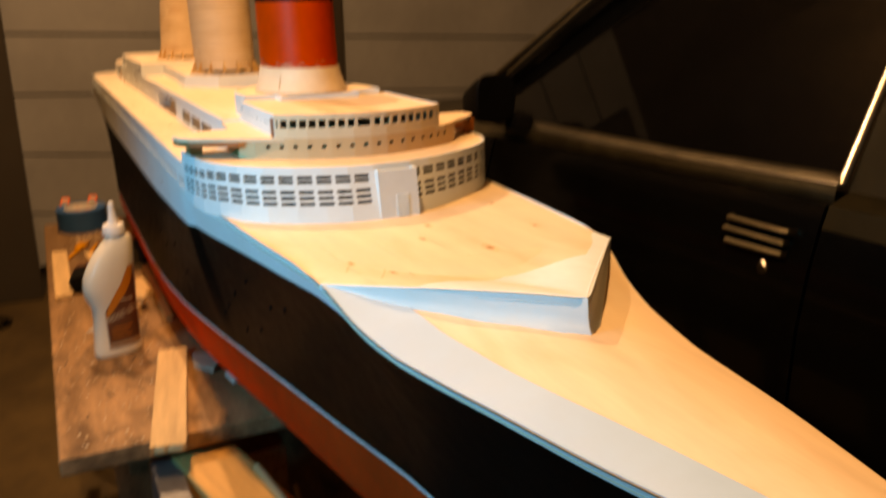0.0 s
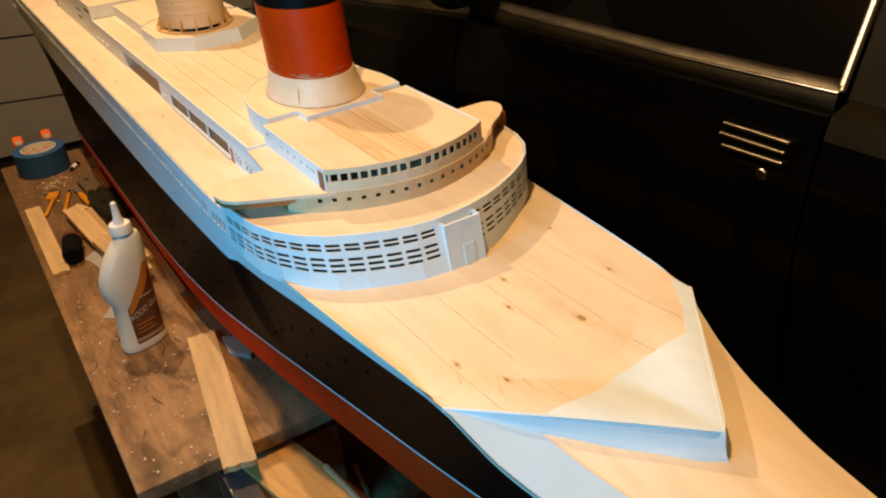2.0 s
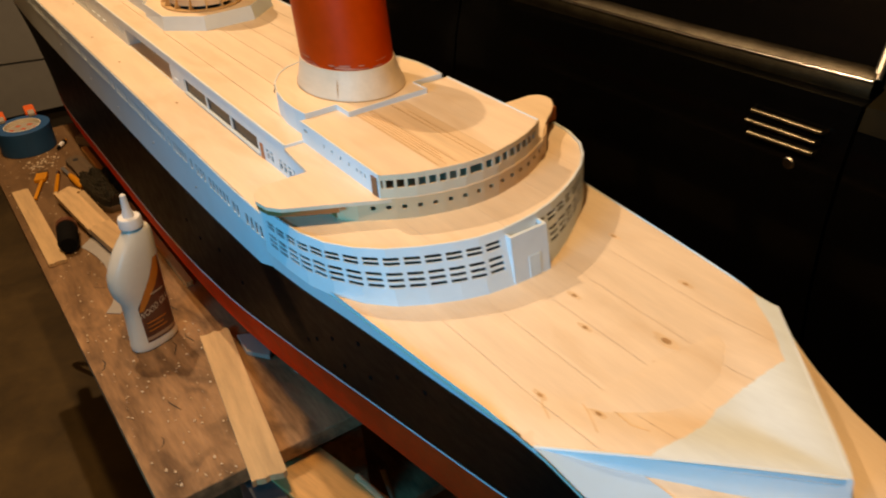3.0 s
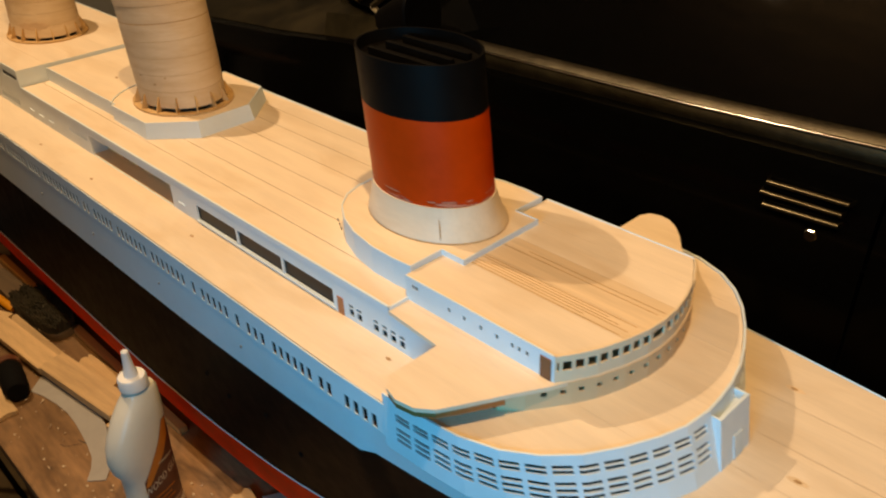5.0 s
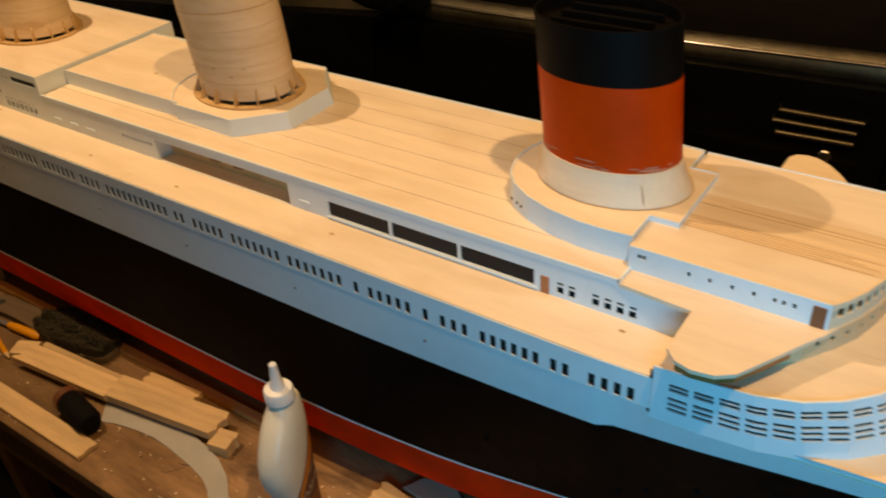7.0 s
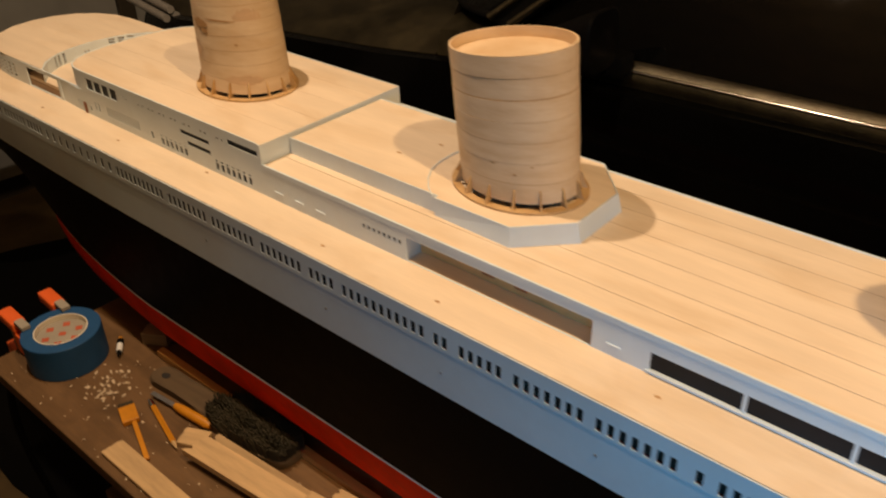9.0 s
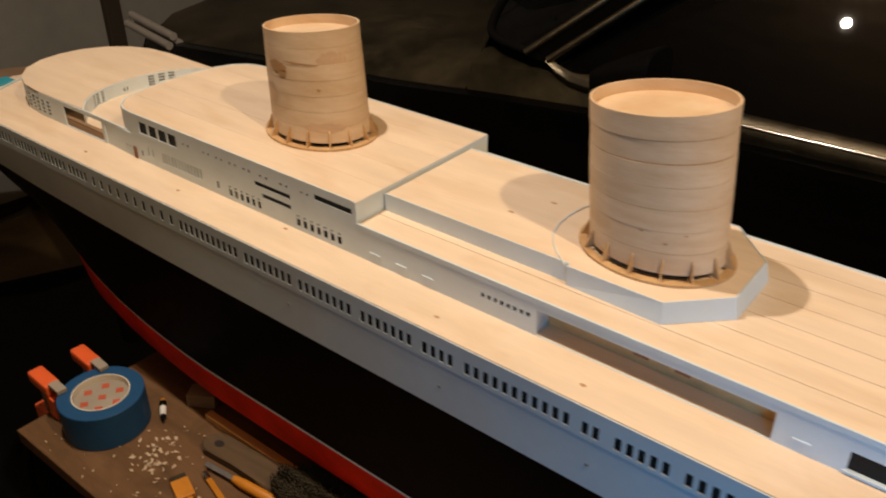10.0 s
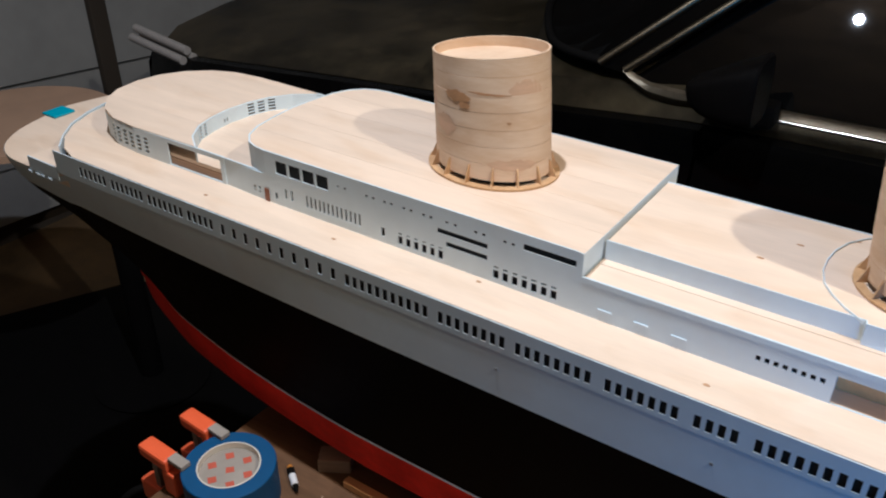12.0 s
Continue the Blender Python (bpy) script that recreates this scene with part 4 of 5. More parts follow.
def funnel(name, label, x0, z0, ztop, a, b, rings, colours, ribs, slim=0.0, drift=0.0, lean=0.0):
    """An oval, slightly raked funnel on its ring; rings: heights where the colour changes."""
    root = thing(name, "", "")
    root.parent = ship
    root["label"] = label
    zs = [z0] + rings + [ztop]

    def oval(z, grow=0.0):
        """The funnel's outline at a height: it grows slimmer upwards and drifts a little sideways."""
        k = (z - z0) / (ztop - z0)
        return (x0 + RAKE * (z - z0), drift * k, z, a + grow, b - slim * k + grow)

    def leaned(bm):
        """The top is cut square to the raked axis, so its front edge stands higher."""
        for v in bm.verts:
            k = max(0.0, (v.co.z - z0) / (ztop - z0))
            v.co.z += lean * k * (v.co.x - x0 - RAKE * (v.co.z - z0))
        return bm

    if ribs:
        n_band = 7
        zs = [z0 + (ztop - z0) * k / n_band for k in range(n_band + 1)]
        colours = colours * n_band
    for i, (lo, hi) in enumerate(zip(zs, zs[1:])):
        wob = random.uniform(-0.0003, 0.0003) if ribs else 0.0
        prof = [oval(float(z), wob) for z in np.linspace(lo, hi - (0.0004 if ribs else 0), 5)]
        if ribs:
            prof = [oval(lo, -0.001)] + prof + [oval(hi - 0.0003, -0.001)]
        bm = lathe_bm(prof, caps=(False, False))
        if i == len(zs) - 2:
            lathe_bm([oval(ztop), oval(ztop, -0.0018), (*oval(ztop - 0.012, -0.0018)[:5],)], caps=(False, False), bm=bm)
        elif ribs:
            part("glue_line", leaned(lathe_bm([oval(hi - 0.0006, -0.0002), oval(hi + 0.0006, -0.0002)], caps=(False, False))), GLUE_LINE, root, smooth=True)
        part("band" if ribs else "shell", leaned(bm), colours[i], root, smooth=True)
    part("cap", leaned(lathe_bm([oval(ztop - 0.013, -0.0019), oval(ztop - 0.0095, -0.0019)])), colours[-1], root, "recessed funnel top")
    return root


f1 = funnel("front_funnel", "oval funnel painted red with a black top, bare wood flared foot", 0.383, 1.1137, 1.2500, 0.0575, 0.0415, [1.138, 1.2085], [PINE, FUNNEL_RED, FUNNEL_BLACK], 0)
part("funnel_foot", lathe_bm([(0.384, 0, 1.1137, 0.0655, 0.0495), (0.3835, 0, 1.1145, 0.0655, 0.0495), (0.3825, 0, 1.1225, 0.0625, 0.0465), (0.3815, 0, 1.132, 0.0598, 0.0438), (0.381, 0, 1.140, 0.0584, 0.0424), (0.381, 0, 1.140, 0.0574, 0.0414)], caps=(True, False)), PINE, f1, "flared bare wood collar", smooth=True)
part("joint_line", lathe_bm([(0.384, 0, 1.1136, 0.0661, 0.0501), (0.384, 0, 1.1144, 0.0660, 0.0500)], caps=(False, False)), GLUE_LINE, f1, "dark glue gap round the foot", smooth=True)
for k, z in ((0.338, 1.1028), (0.3445, 1.1022), (0.350, 1.1018)):
    dot = part("drilled_hole", lathe_bm([(0, 0, 0, 0.0014, 0.0014), (0, 0, 0.0008, 0.0014, 0.0014)], 10), DARK, ship)
    dot.matrix_world = pose(k - 0.018, -0.0545 - 0.5 * (k - 0.338) - 0.0004, z, 90, 0, -30)
for k in (-0.018, 0.0, 0.018):
    part("vent_bar", box_bm(0.335, 0.409, k - 0.002, k + 0.002, 1.2408, 1.2468, 0.0005), FUNNEL_BLACK, f1)
for x0, zdeck, ztop, nm, slim, drift in ((-0.0395, 1.1080, 1.2380, "middle_funnel", -0.0015, -0.001), (-0.4300, 1.1123, 1.2245, "aft_funnel", 0.0048, 0.004)):
    f = funnel(nm, "unpainted oval funnel of wrapped balsa bands on a ribbed ring", x0, zdeck + 0.0058, ztop, 0.0572, 0.0450, [], [BALSA], 1, slim, drift, 0.11)
    mid_root, aft_root = (f, f) if nm == "middle_funnel" else (mid_root, f)
    ring = bmesh.new()
    lathe_bm([(x0, 0, zdeck + 0.0001, 0.0655, 0.0535), (x0, 0, zdeck + 0.0022, 0.0655, 0.0535), (x0, 0, zdeck + 0.0022, 0.0585, 0.0465), (x0, 0, zdeck + 0.0001, 0.0585, 0.0465), (x0, 0, zdeck + 0.0001, 0.0655, 0.0535)], caps=(False, False), bm=ring)
    part("base_ring", ring, RIB, f, "thin plywood ring")
    # Dark core added as the shade in the gap under the funnel
    part("gap_shade", lathe_bm([(x0, 0, zdeck + 0.0001, 0.050, 0.038), (x0, 0, zdeck + 0.010, 0.050, 0.038)]), DARK, f)
    for k in range(15):
        th = 2 * math.pi * (k + 0.3) / 15
        c, s_ = math.cos(th), math.sin(th)
        fin = bmesh.new()
        nx, ny = c / 0.056, s_ / 0.044
        nl = math.hypot(nx, ny)
        nx, ny = nx / nl, ny / nl
        px, py = x0 + 0.0562 * c, 0.0442 * s_
        tri = [(-0.004, 0.0022), (0.0085, 0.0022), (0.0070, 0.0040), (0.0018, 0.0170), (0, 0.0185), (0, 0.0062), (-0.004, 0.0060)]
        A = [fin.verts.new((px + nx * d - ny * 0.0007, py + ny * d + nx * 0.0007, zdeck + h)) for d, h in tri]
        B = [fin.verts.new((px + nx * d + ny * 0.0007, py + ny * d - nx * 0.0007, zdeck + h)) for d, h in tri]
        fin.faces.new(A)
        fin.faces.new(B[::-1])
        for i in range(len(A)):
            j = (i + 1) % len(A)
            fin.faces.new((A[i], B[i], B[j], A[j]))
        part("rib", fin, RIB, f)



def skin_patch(parent, name, x0, zf, a, b, th, half, z0, z1, mat, taper=None, slim=0.0, drift=0.0):
    """A thin ragged mark laid on an oval funnel, th in degrees, with an optional flare of the foot."""
    bm = bmesh.new()
    cols = []
    for k in np.linspace(-1, 1, 15):
        q = radians(th + half * float(k))
        e = (1 - abs(float(k)) ** 3)
        zc = (z0 + z1) / 2
        lo, hi = zc - (zc - z0) * e * random.uniform(0.6, 1.0), zc + (z1 - zc) * e * random.uniform(0.6, 1.0)
        col = []
        for z in (lo, hi):
            g = taper(z) if taper else 0.0
            f = (z - zf) / 0.11
            col.append(bm.verts.new((x0 + RAKE * (z - zf) + (a + g + 0.0003) * math.cos(q), drift * f + (b - slim * f + g + 0.0003) * math.sin(q), z)))
        cols.append(col)
    for c0, c1 in zip(cols, cols[1:]):
        bm.faces.new((c0[0], c1[0], c1[1], c0[1]))
    return part(name, bm, mat, parent, smooth=True)


def foot_flare(z):
    return float(np.interp(z, [1.1145, 1.1225, 1.132, 1.140], [0.0080, 0.0053, 0.0027, 0.0012]))


for k in range(28):
    th, zs_ = random.uniform(-150, 20), 1.1404 + random.random() ** 2 * 0.006
    skin_patch(f1, "paint_scuff", 0.383, 1.1137, 0.0575, 0.0415, th, random.uniform(3, 11), zs_, zs_ + random.uniform(0.0005, 0.0020), SCUFF)
skin_patch(f1, "joint_line", 0.383, 1.1137, 0.0574, 0.0414, -48, 0.7, 1.1146, 1.1330, GLUE_LINE, foot_flare)
for th, half, z0, z1 in ((-100, 15, 1.1840, 1.1965), (-92, 6, 1.180, 1.187), (-68, 22, 1.1955, 1.1978), (-49, 2.2, 1.1708, 1.1738)):
    skin_patch(aft_root, "stain", -0.4300, 1.1181, 0.0576, 0.0454, th, half, z0, z1, GLUE_LINE, slim=0.0048, drift=0.004)
for th, half, z0, z1 in ((-45, 26, 1.127, 1.140), (-118, 16, 1.150, 1.172), (-30, 20, 1.190, 1.212), (-150, 16, 1.165, 1.185)):
    skin_patch(aft_root, "stain", -0.4300, 1.1181, 0.0573, 0.0451, th, half, z0, z1, BALSA_PINK, slim=0.0048, drift=0.004)
for th, half, z0, z1 in ((-82, 2.4, 1.1475, 1.1490), (-63, 1.8, 1.1395, 1.1415), (-47, 2.0, 1.1478, 1.1490)):
    skin_patch(mid_root, "stain", -0.0395, 1.1138, 0.0576, 0.0454, th, half, z0, z1, GLUE_LINE, slim=-0.0013, drift=-0.001)

# ---- things on the bench ----


def superring(cx, cy, z, a, b, p=2.6, seg=40):
    out = []
    for k in range(seg):
        th = 2 * math.pi * k / seg
        c, s = math.cos(th), math.sin(th)
        out.append((cx + a * abs(c) ** (2 / p) * (1 if c >= 0 else -1), cy + b * abs(s) ** (2 / p) * (1 if s >= 0 else -1), z))
    return out


def rings_bm(rings, caps=True):
    bm = bmesh.new()
    vs = [[bm.verts.new(p) for p in r] for r in rings]
    n = len(rings[0])
    for r, q in zip(vs, vs[1:]):
        for k in range(n):
            bm.faces.new((r[k], r[(k + 1) % n], q[(k + 1) % n], q[k]))
    if caps:
        bm.faces.new(vs[0][::-1])
        bm.faces.new(vs[-1])
    return bm


glue = thing("glue_bottle", "cream plastic wood glue bottle with brown label", "glue bottle", pose(0.157, -0.216, 0.7503, 0, 0, 107))
# heights, centre and half sizes; the grip side is at -x
GB_RAW = [(0.000, 0.000, 0.0310, 0.0200), (0.002, 0, 0.0335, 0.0222), (0.009, 0, 0.0340, 0.0228), (0.011, 0, 0.0330, 0.0222), (0.050, 0.0020, 0.0315, 0.0222), (0.070, 0.0020, 0.0312, 0.0225), (0.084, -0.0010, 0.0350, 0.0235),
      (0.098, -0.0015, 0.0365, 0.0245), (0.112, -0.0005, 0.0352, 0.0245), (0.126, 0.0035, 0.0322, 0.0238), (0.140, 0.0085, 0.0278, 0.0222), (0.151, 0.0135, 0.0228, 0.0195), (0.158, 0.0168, 0.0188, 0.0170), (0.1625, 0.0172, 0.0162, 0.0150), (0.1650, 0.0150, 0.0130, 0.0130), (0.166, 0.0135, 0.0122, 0.0128)]
GB = [(z, c, a * 0.94, b * 0.80) for z, c, a, b in GB_RAW]
part("bottle_body", rings_bm([superring(c, 0, z, a, b, 2.5) for z, c, a, b in GB]), PLASTIC, glue, smooth=True)
cap = part("cap", lathe_bm([(0.0135, 0, 0.166, 0.0136, 0.0136), (0.0135, 0, 0.1665, 0.0144, 0.0144), (0.0135, 0, 0.177, 0.0140, 0.0140), (0.0135, 0, 0.179, 0.0128, 0.0128), (0.0135, 0, 0.1795, 0.0085, 0.0085)], 32), CAPWHITE, glue, "white screw cap", smooth=True)
part("spout", lathe_bm([(0.0135, 0, 0.1790, 0.0070, 0.0070), (0.0135, 0, 0.186, 0.0062, 0.0062), (0.0135, 0, 0.188, 0.0052, 0.0052), (0.0135, 0, 0.200, 0.0042, 0.0042), (0.0135, 0, 0.2075, 0.0036, 0.0036), (0.0135, 0, 0.209, 0.0020, 0.0020)], 20), CAPWHITE, cap, "pointed spout", smooth=True)


def on_bottle(u, z, lift=0.0004):
    """A point on the bottle's printed face, u across it."""
    c, a, b = (float(np.interp(z, [g[0] for g in GB], [g[k] for g in GB])) for k in (1, 2, 3))
    k = max(-0.98, min(0.98, (u - c) / a))
    return (u, -(b * (1 - abs(k) ** 2.5) ** (1 / 2.5) + lift), z)


def label_patch(name, outline, mat, lift, text=""):
    """A printed patch: left and right edges by height, laid on the bottle's face."""
    rows_ = []
    for z in np.linspace(outline[0][0], outline[-1][0], 24):
        z = float(z)
        lo = float(np.interp(z, [o[0] for o in outline], [o[1] for o in outline]))
        hi = float(np.interp(z, [o[0] for o in outline], [o[2] for o in outline]))
        rows_.append([on_bottle(lo + (hi - lo) * k / 10, z, lift) for k in range(11)])
    bm = bmesh.new()
    g = [[bm.verts.new(p) for p in r] for r in rows_]
    for a, b in zip(g, g[1:]):
        for j in range(10):
            bm.faces.new((a[j], a[j + 1], b[j + 1], b[j]))
    return part(name, bm, mat, glue, text, smooth=True)


label_patch("label", [(0.013, -0.017, 0.0275), (0.066, -0.017, 0.0275), (0.084, -0.006, 0.027), (0.104, 0.008, 0.0275), (0.124, 0.019, 0.027)], LABEL, 0.0003, "dark brown printed label")
label_patch("label_band", [(0.060, -0.0168, -0.012), (0.074, -0.0120, 0.000), (0.088, -0.0035, 0.012), (0.104, 0.008, 0.022), (0.124, 0.0190, 0.0265)], LABEL_ORANGE, 0.0007, "orange label band")
label_patch("label_foot", [(0.016, -0.0165, 0.027), (0.021, -0.0165, 0.027)], TAN, 0.0007, "tan printed stripe")
for z, lo, hi in ((0.040, -0.012, 0.016), (0.034, -0.012, 0.010), (0.028, -0.012, 0.014), (0.078, 0.002, 0.022)):
    label_patch("print_bar", [(z, lo, hi), (z + 0.0016, lo, hi)], LABEL_ORANGE if z < 0.05 else LETTER, 0.0008)
txt = bpy.data.curves.new("lettering", "FONT")
txt.body, txt.size, txt.align_x = "WOOD GLUE", 0.0125, "CENTER"
tmp = bpy.data.objects.new("lettering_curve", txt)
scene.collection.objects.link(tmp)
bpy.context.view_layer.update()
tme = bpy.data.meshes.new_from_object(tmp.evaluated_get(bpy.context.evaluated_depsgraph_get()))
bpy.data.objects.remove(tmp)
for v in tme.vertices:
    v.co = Vector(on_bottle(0.0060 + v.co.x * 0.66, 0.056 + v.co.y + 0.20 * v.co.x, 0.0010))
tme.materials.append(LETTER)
letters = new("lettering", tme)
letters.parent = glue

tape = thing("tape_roll", "roll of blue painter's tape with a printed card core cover", "tape roll", pose(-0.614, -0.222, 0.7503))
ring = bmesh.new()
lathe_bm([(0, 0, 0, 0.034, 0.034), (0, 0, 0, 0.0495, 0.0495), (0, 0, 0.001, 0.0503, 0.0503), (0, 0, 0.047, 0.0503, 0.0503), (0, 0, 0.048, 0.0495, 0.0495), (0, 0, 0.048, 0.034, 0.034), (0, 0, 0, 0.034, 0.034)], caps=(False, False), bm=ring)
part("tape", ring, TAPE_BLUE, tape, smooth=True)
part("core", lathe_bm([(0, 0, 0.0005, 0.0338, 0.0338), (0, 0, 0.0395, 0.0338, 0.0338), (0, 0, 0.0400, 0.0330, 0.0330)]), CARD, tape, "pale printed card disc", smooth=True)
part("core_ring", lathe_bm([(0, 0, 0.0402, 0.0339, 0.0339), (0, 0, 0.0484, 0.0339, 0.0339), (0, 0, 0.0484, 0.0324, 0.0324), (0, 0, 0.0402, 0.0324, 0.0324)], caps=(False, False)), PLASTIC, tape, "pale cardboard core ring")
for k in range(6):
    th = k * math.pi / 3 + 0.3
    part("print_mark", prism_bm([(0.0215 * math.cos(th) + 0.0062 * math.cos(q), 0.0215 * math.sin(th) + 0.0062 * math.sin(q)) for q in (0.2, 1.7, 3.3, 4.9)], 0.0399, 0.0403), LABEL_RED, tape)
part("print_mark", prism_bm([(0.006, 0.001), (0.0, 0.006), (-0.006, 0.0), (0.0, -0.006)], 0.0399, 0.0403), LABEL_RED, tape)


def board(name, label, x, y, z, length, width, thick, turn, tilt=0.0, mat=OFFCUT, group="", ragged=0.0015):
    n = 9
    cut = [-width / 2 + width * k / (n - 1) for k in range(n)]
    ends = [(length / 2 + random.uniform(-ragged, ragged), y0) for y0 in cut] + [(-length / 2 + random.uniform(-ragged, ragged), y0) for y0 in reversed(cut)]
    bm = prism_bm(ends, 0, thick, 0.0007 if ragged < 0.002 else 0.0)
    ob = tagged(part(name, bm, mat), label, "wood offcut", group)
    ob.matrix_world = pose(x, y, z, 0, tilt, turn)
    return ob


board("pine_strip", "pale sawn pine strip lying across the bench end", 0.338, -0.172, 0.7505, 0.278, 0.037, 0.008, -9, ragged=0.0025)
board("pine_strip", "pale pine strip lying along the bench edge", -0.267, -0.276, 0.7505, 0.295, 0.027, 0.006, 0)
board("pine_lath", "split pine lath lying under the stack", -0.175, -0.186, 0.7505, 0.300, 0.022, 0.010, 4, group="stacked laths", ragged=0.005)
board("pine_lath", "pale split pine lath stacked beside the hull", -0.245, -0.209, 0.7607, 0.170, 0.031, 0.009, 5.5, group="stacked laths", ragged=0.006)
board("pine_lath", "pale split pine lath stacked beside the hull", -0.085, -0.186, 0.7607, 0.165, 0.036, 0.011, 8, group="stacked laths", ragged=0.003)
board("pine_chip", "flat pale pine piece beside the laths", -0.115, -0.157, 0.7505, 0.085, 0.022, 0.008, 6, ragged=0.004)
board("pine_block", "small pine block beside the laths", 0.012, -0.186, 0.7505, 0.026, 0.026, 0.016, 12)
board("pine_block", "small square brown wood block beside the hull", -0.552, -0.123, 0.7505, 0.036, 0.024, 0.018, 30, mat=GREY_WOOD)
board("cradle_strip", "long thin orange-brown strip lying beside the hull", -0.230, -0.137, 0.7505, 0.590, 0.011, 0.008, 0.3, mat=ORANGE_PINE, ragged=0.001)
board("pine_chip", "torn pale wood chip on the bench", -0.352, -0.206, 0.7505, 0.032, 0.026, 0.006, 25)

arc_out = [(-0.176, -0.206), (-0.140, -0.196), (-0.108, -0.192), (-0.070, -0.191), (-0.036, -0.194), (-0.005, -0.198), (0.021, -0.204), (0.046, -0.216), (0.070, -0.236)]
arc_in = [(0.056, -0.252), (0.040, -0.240), (0.024, -0.232), (0.0, -0.227), (-0.022, -0.224), (-0.048, -0.221), (-0.074, -0.220), (-0.102, -0.223), (-0.130, -0.229), (-0.150, -0.236)]
tagged(part("plastic_sheet", prism_bm(arc_out + arc_in, lambda x, y: 0.7506 + 0.12 * max(0.0, y + 0.222), lambda x, y: 0.7514 + 0.12 * max(0.0, y + 0.222)), FILM), "curved offcut of milky plastic sheet on the bench", "plastic sheet")
jar = thing("dark_jar", "small dark jar with a rusty red lid lying on its side", "jar", pose(-0.205, -0.241, 0.7672, 0, 90, -10))
part("jar_body", lathe_bm([(0, 0, 0.012, 0.0150, 0.0150), (0, 0, 0.014, 0.0155, 0.0155), (0, 0, 0.060, 0.0155, 0.0155), (0, 0, 0.066, 0.0125, 0.0125), (0, 0, 0.068, 0.0118, 0.0118)], 32), RUBBER, jar, smooth=True)
part("jar_lid", lathe_bm([(0, 0, 0.0, 0.0155, 0.0155), (0, 0, 0.001, 0.0165, 0.0165), (0, 0, 0.0118, 0.0165, 0.0165)], 32), LABEL, jar, "rusty red lid", smooth=True)

pencil = thing("pencil", "yellow carpenter's pencil with a worn eraser", "pencil", pose(-0.353, -0.229, 0.7542, 0, -90, -15))
part("shaft", lathe_bm([(0, 0, 0.012, 0.0036, 0.0036), (0, 0, 0.086, 0.0036, 0.0036)], 6), YELLOW, pencil)
part("tip", lathe_bm([(0, 0, 0.0, 0.0006, 0.0006), (0, 0, 0.0119, 0.0034, 0.0034)], 12), OFFCUT, pencil, "sharpened wood tip")
part("ferrule", lathe_bm([(0, 0, 0.0861, 0.0038, 0.0038), (0, 0, 0.094, 0.0038, 0.0038), (0, 0, 0.100, 0.0034, 0.0034)], 16), CHROME, pencil, "metal ferrule")
knife = thing("craft_knife", "craft knife with an amber handle and thin steel blade", "knife", pose(-0.350, -0.183, 0.7572, 0, -90, 6))
part("handle", lathe_bm([(0, 0, 0.0, 0.004, 0.004), (0, 0, 0.006, 0.0062, 0.0062), (0, 0, 0.05, 0.0060, 0.0060), (0, 0, 0.064, 0.0042, 0.0042)], 16), YELLOW, knife, smooth=True)
part("blade", box_bm(-0.0008, 0.0008, -0.003, 0.003, 0.0641, 0.108, 0.0003), STEEL, knife)
scraper = thing("glue_brush", "small glue brush with a yellow head and brass handle", "brush", pose(-0.447, -0.234, 0.7505, 0, 0, -20))
part("brush_head", box_bm(-0.016, 0.014, -0.010, 0.010, 0.0, 0.007, 0.0012), YELLOW, scraper)
part("bristles", box_bm(-0.024, -0.0162, -0.009, 0.009, 0.0003, 0.006, 0.001), BRISTLE, scraper)
part("handle", box_bm(0.0142, 0.085, 0.000, 0.006, 0.001, 0.005, 0.0012), YELLOW, scraper)
pen = thing("marker_pen", "short white marker pen with a black collar and brass end", "pen", pose(-0.575, -0.170, 0.7548, 0, 90, -35))
part("barrel", lathe_bm([(0, 0, -0.006, 0.0042, 0.0042), (0, 0, 0.010, 0.0040, 0.0040)], 20), CAPWHITE, pen, smooth=True)
part("collar", lathe_bm([(0, 0, -0.016, 0.0044, 0.0044), (0, 0, -0.0062, 0.0044, 0.0044)], 20), RUBBER, pen, "black collar", smooth=True)
part("end_cap", lathe_bm([(0, 0, -0.021, 0.0030, 0.0030), (0, 0, -0.0162, 0.0040, 0.0040)], 20), YELLOW, pen, "brass coloured end", smooth=True)
part("nib_end", lathe_bm([(0, 0, 0.0102, 0.0036, 0.0036), (0, 0, 0.020, 0.0010, 0.0010)], 20), RUBBER, pen, "black tip", smooth=True)

wire_brush = thing("scrub_brush", "worn wooden scrubbing brush with dark matted bristles and a holed handle", "brush", pose(-0.302, -0.155, 0.7505, 0, 0, 4))
plan = [(0.070 * math.copysign(abs(math.cos(q)) ** 0.55, math.cos(q)), 0.027 * math.copysign(abs(math.sin(q)) ** 0.55, math.sin(q))) for q in np.arange(0, 6.28, 0.2)]
part("brush_block", prism_bm(plan, 0.0, 0.010, 0.002), BRUSH_WOOD, wire_brush, "worn wooden brush back", smooth=True)
grip = [(-0.066, -0.020), (-0.066, 0.020), (-0.095, 0.0165), (-0.130, 0.0150), (-0.160, 0.0160)] + [(-0.172 + 0.017 * math.cos(q), 0.0165 * math.sin(q)) for q in np.arange(1.3, 5.0, 0.3)] + [(-0.160, -0.0160), (-0.130, -0.0150), (-0.095, -0.0165)]
part("handle", prism_bm(grip, 0.0, 0.0105, 0.002), BRUSH_WOOD, wire_brush, "dirty brown wooden handle")
part("hanging_hole", lathe_bm([(-0.166, 0, 0.0104, 0.0068, 0.0050), (-0.166, 0, 0.0108, 0.0068, 0.0050)], 20), DARK, wire_brush, "dark hanging hole")
tufts = bmesh.new()
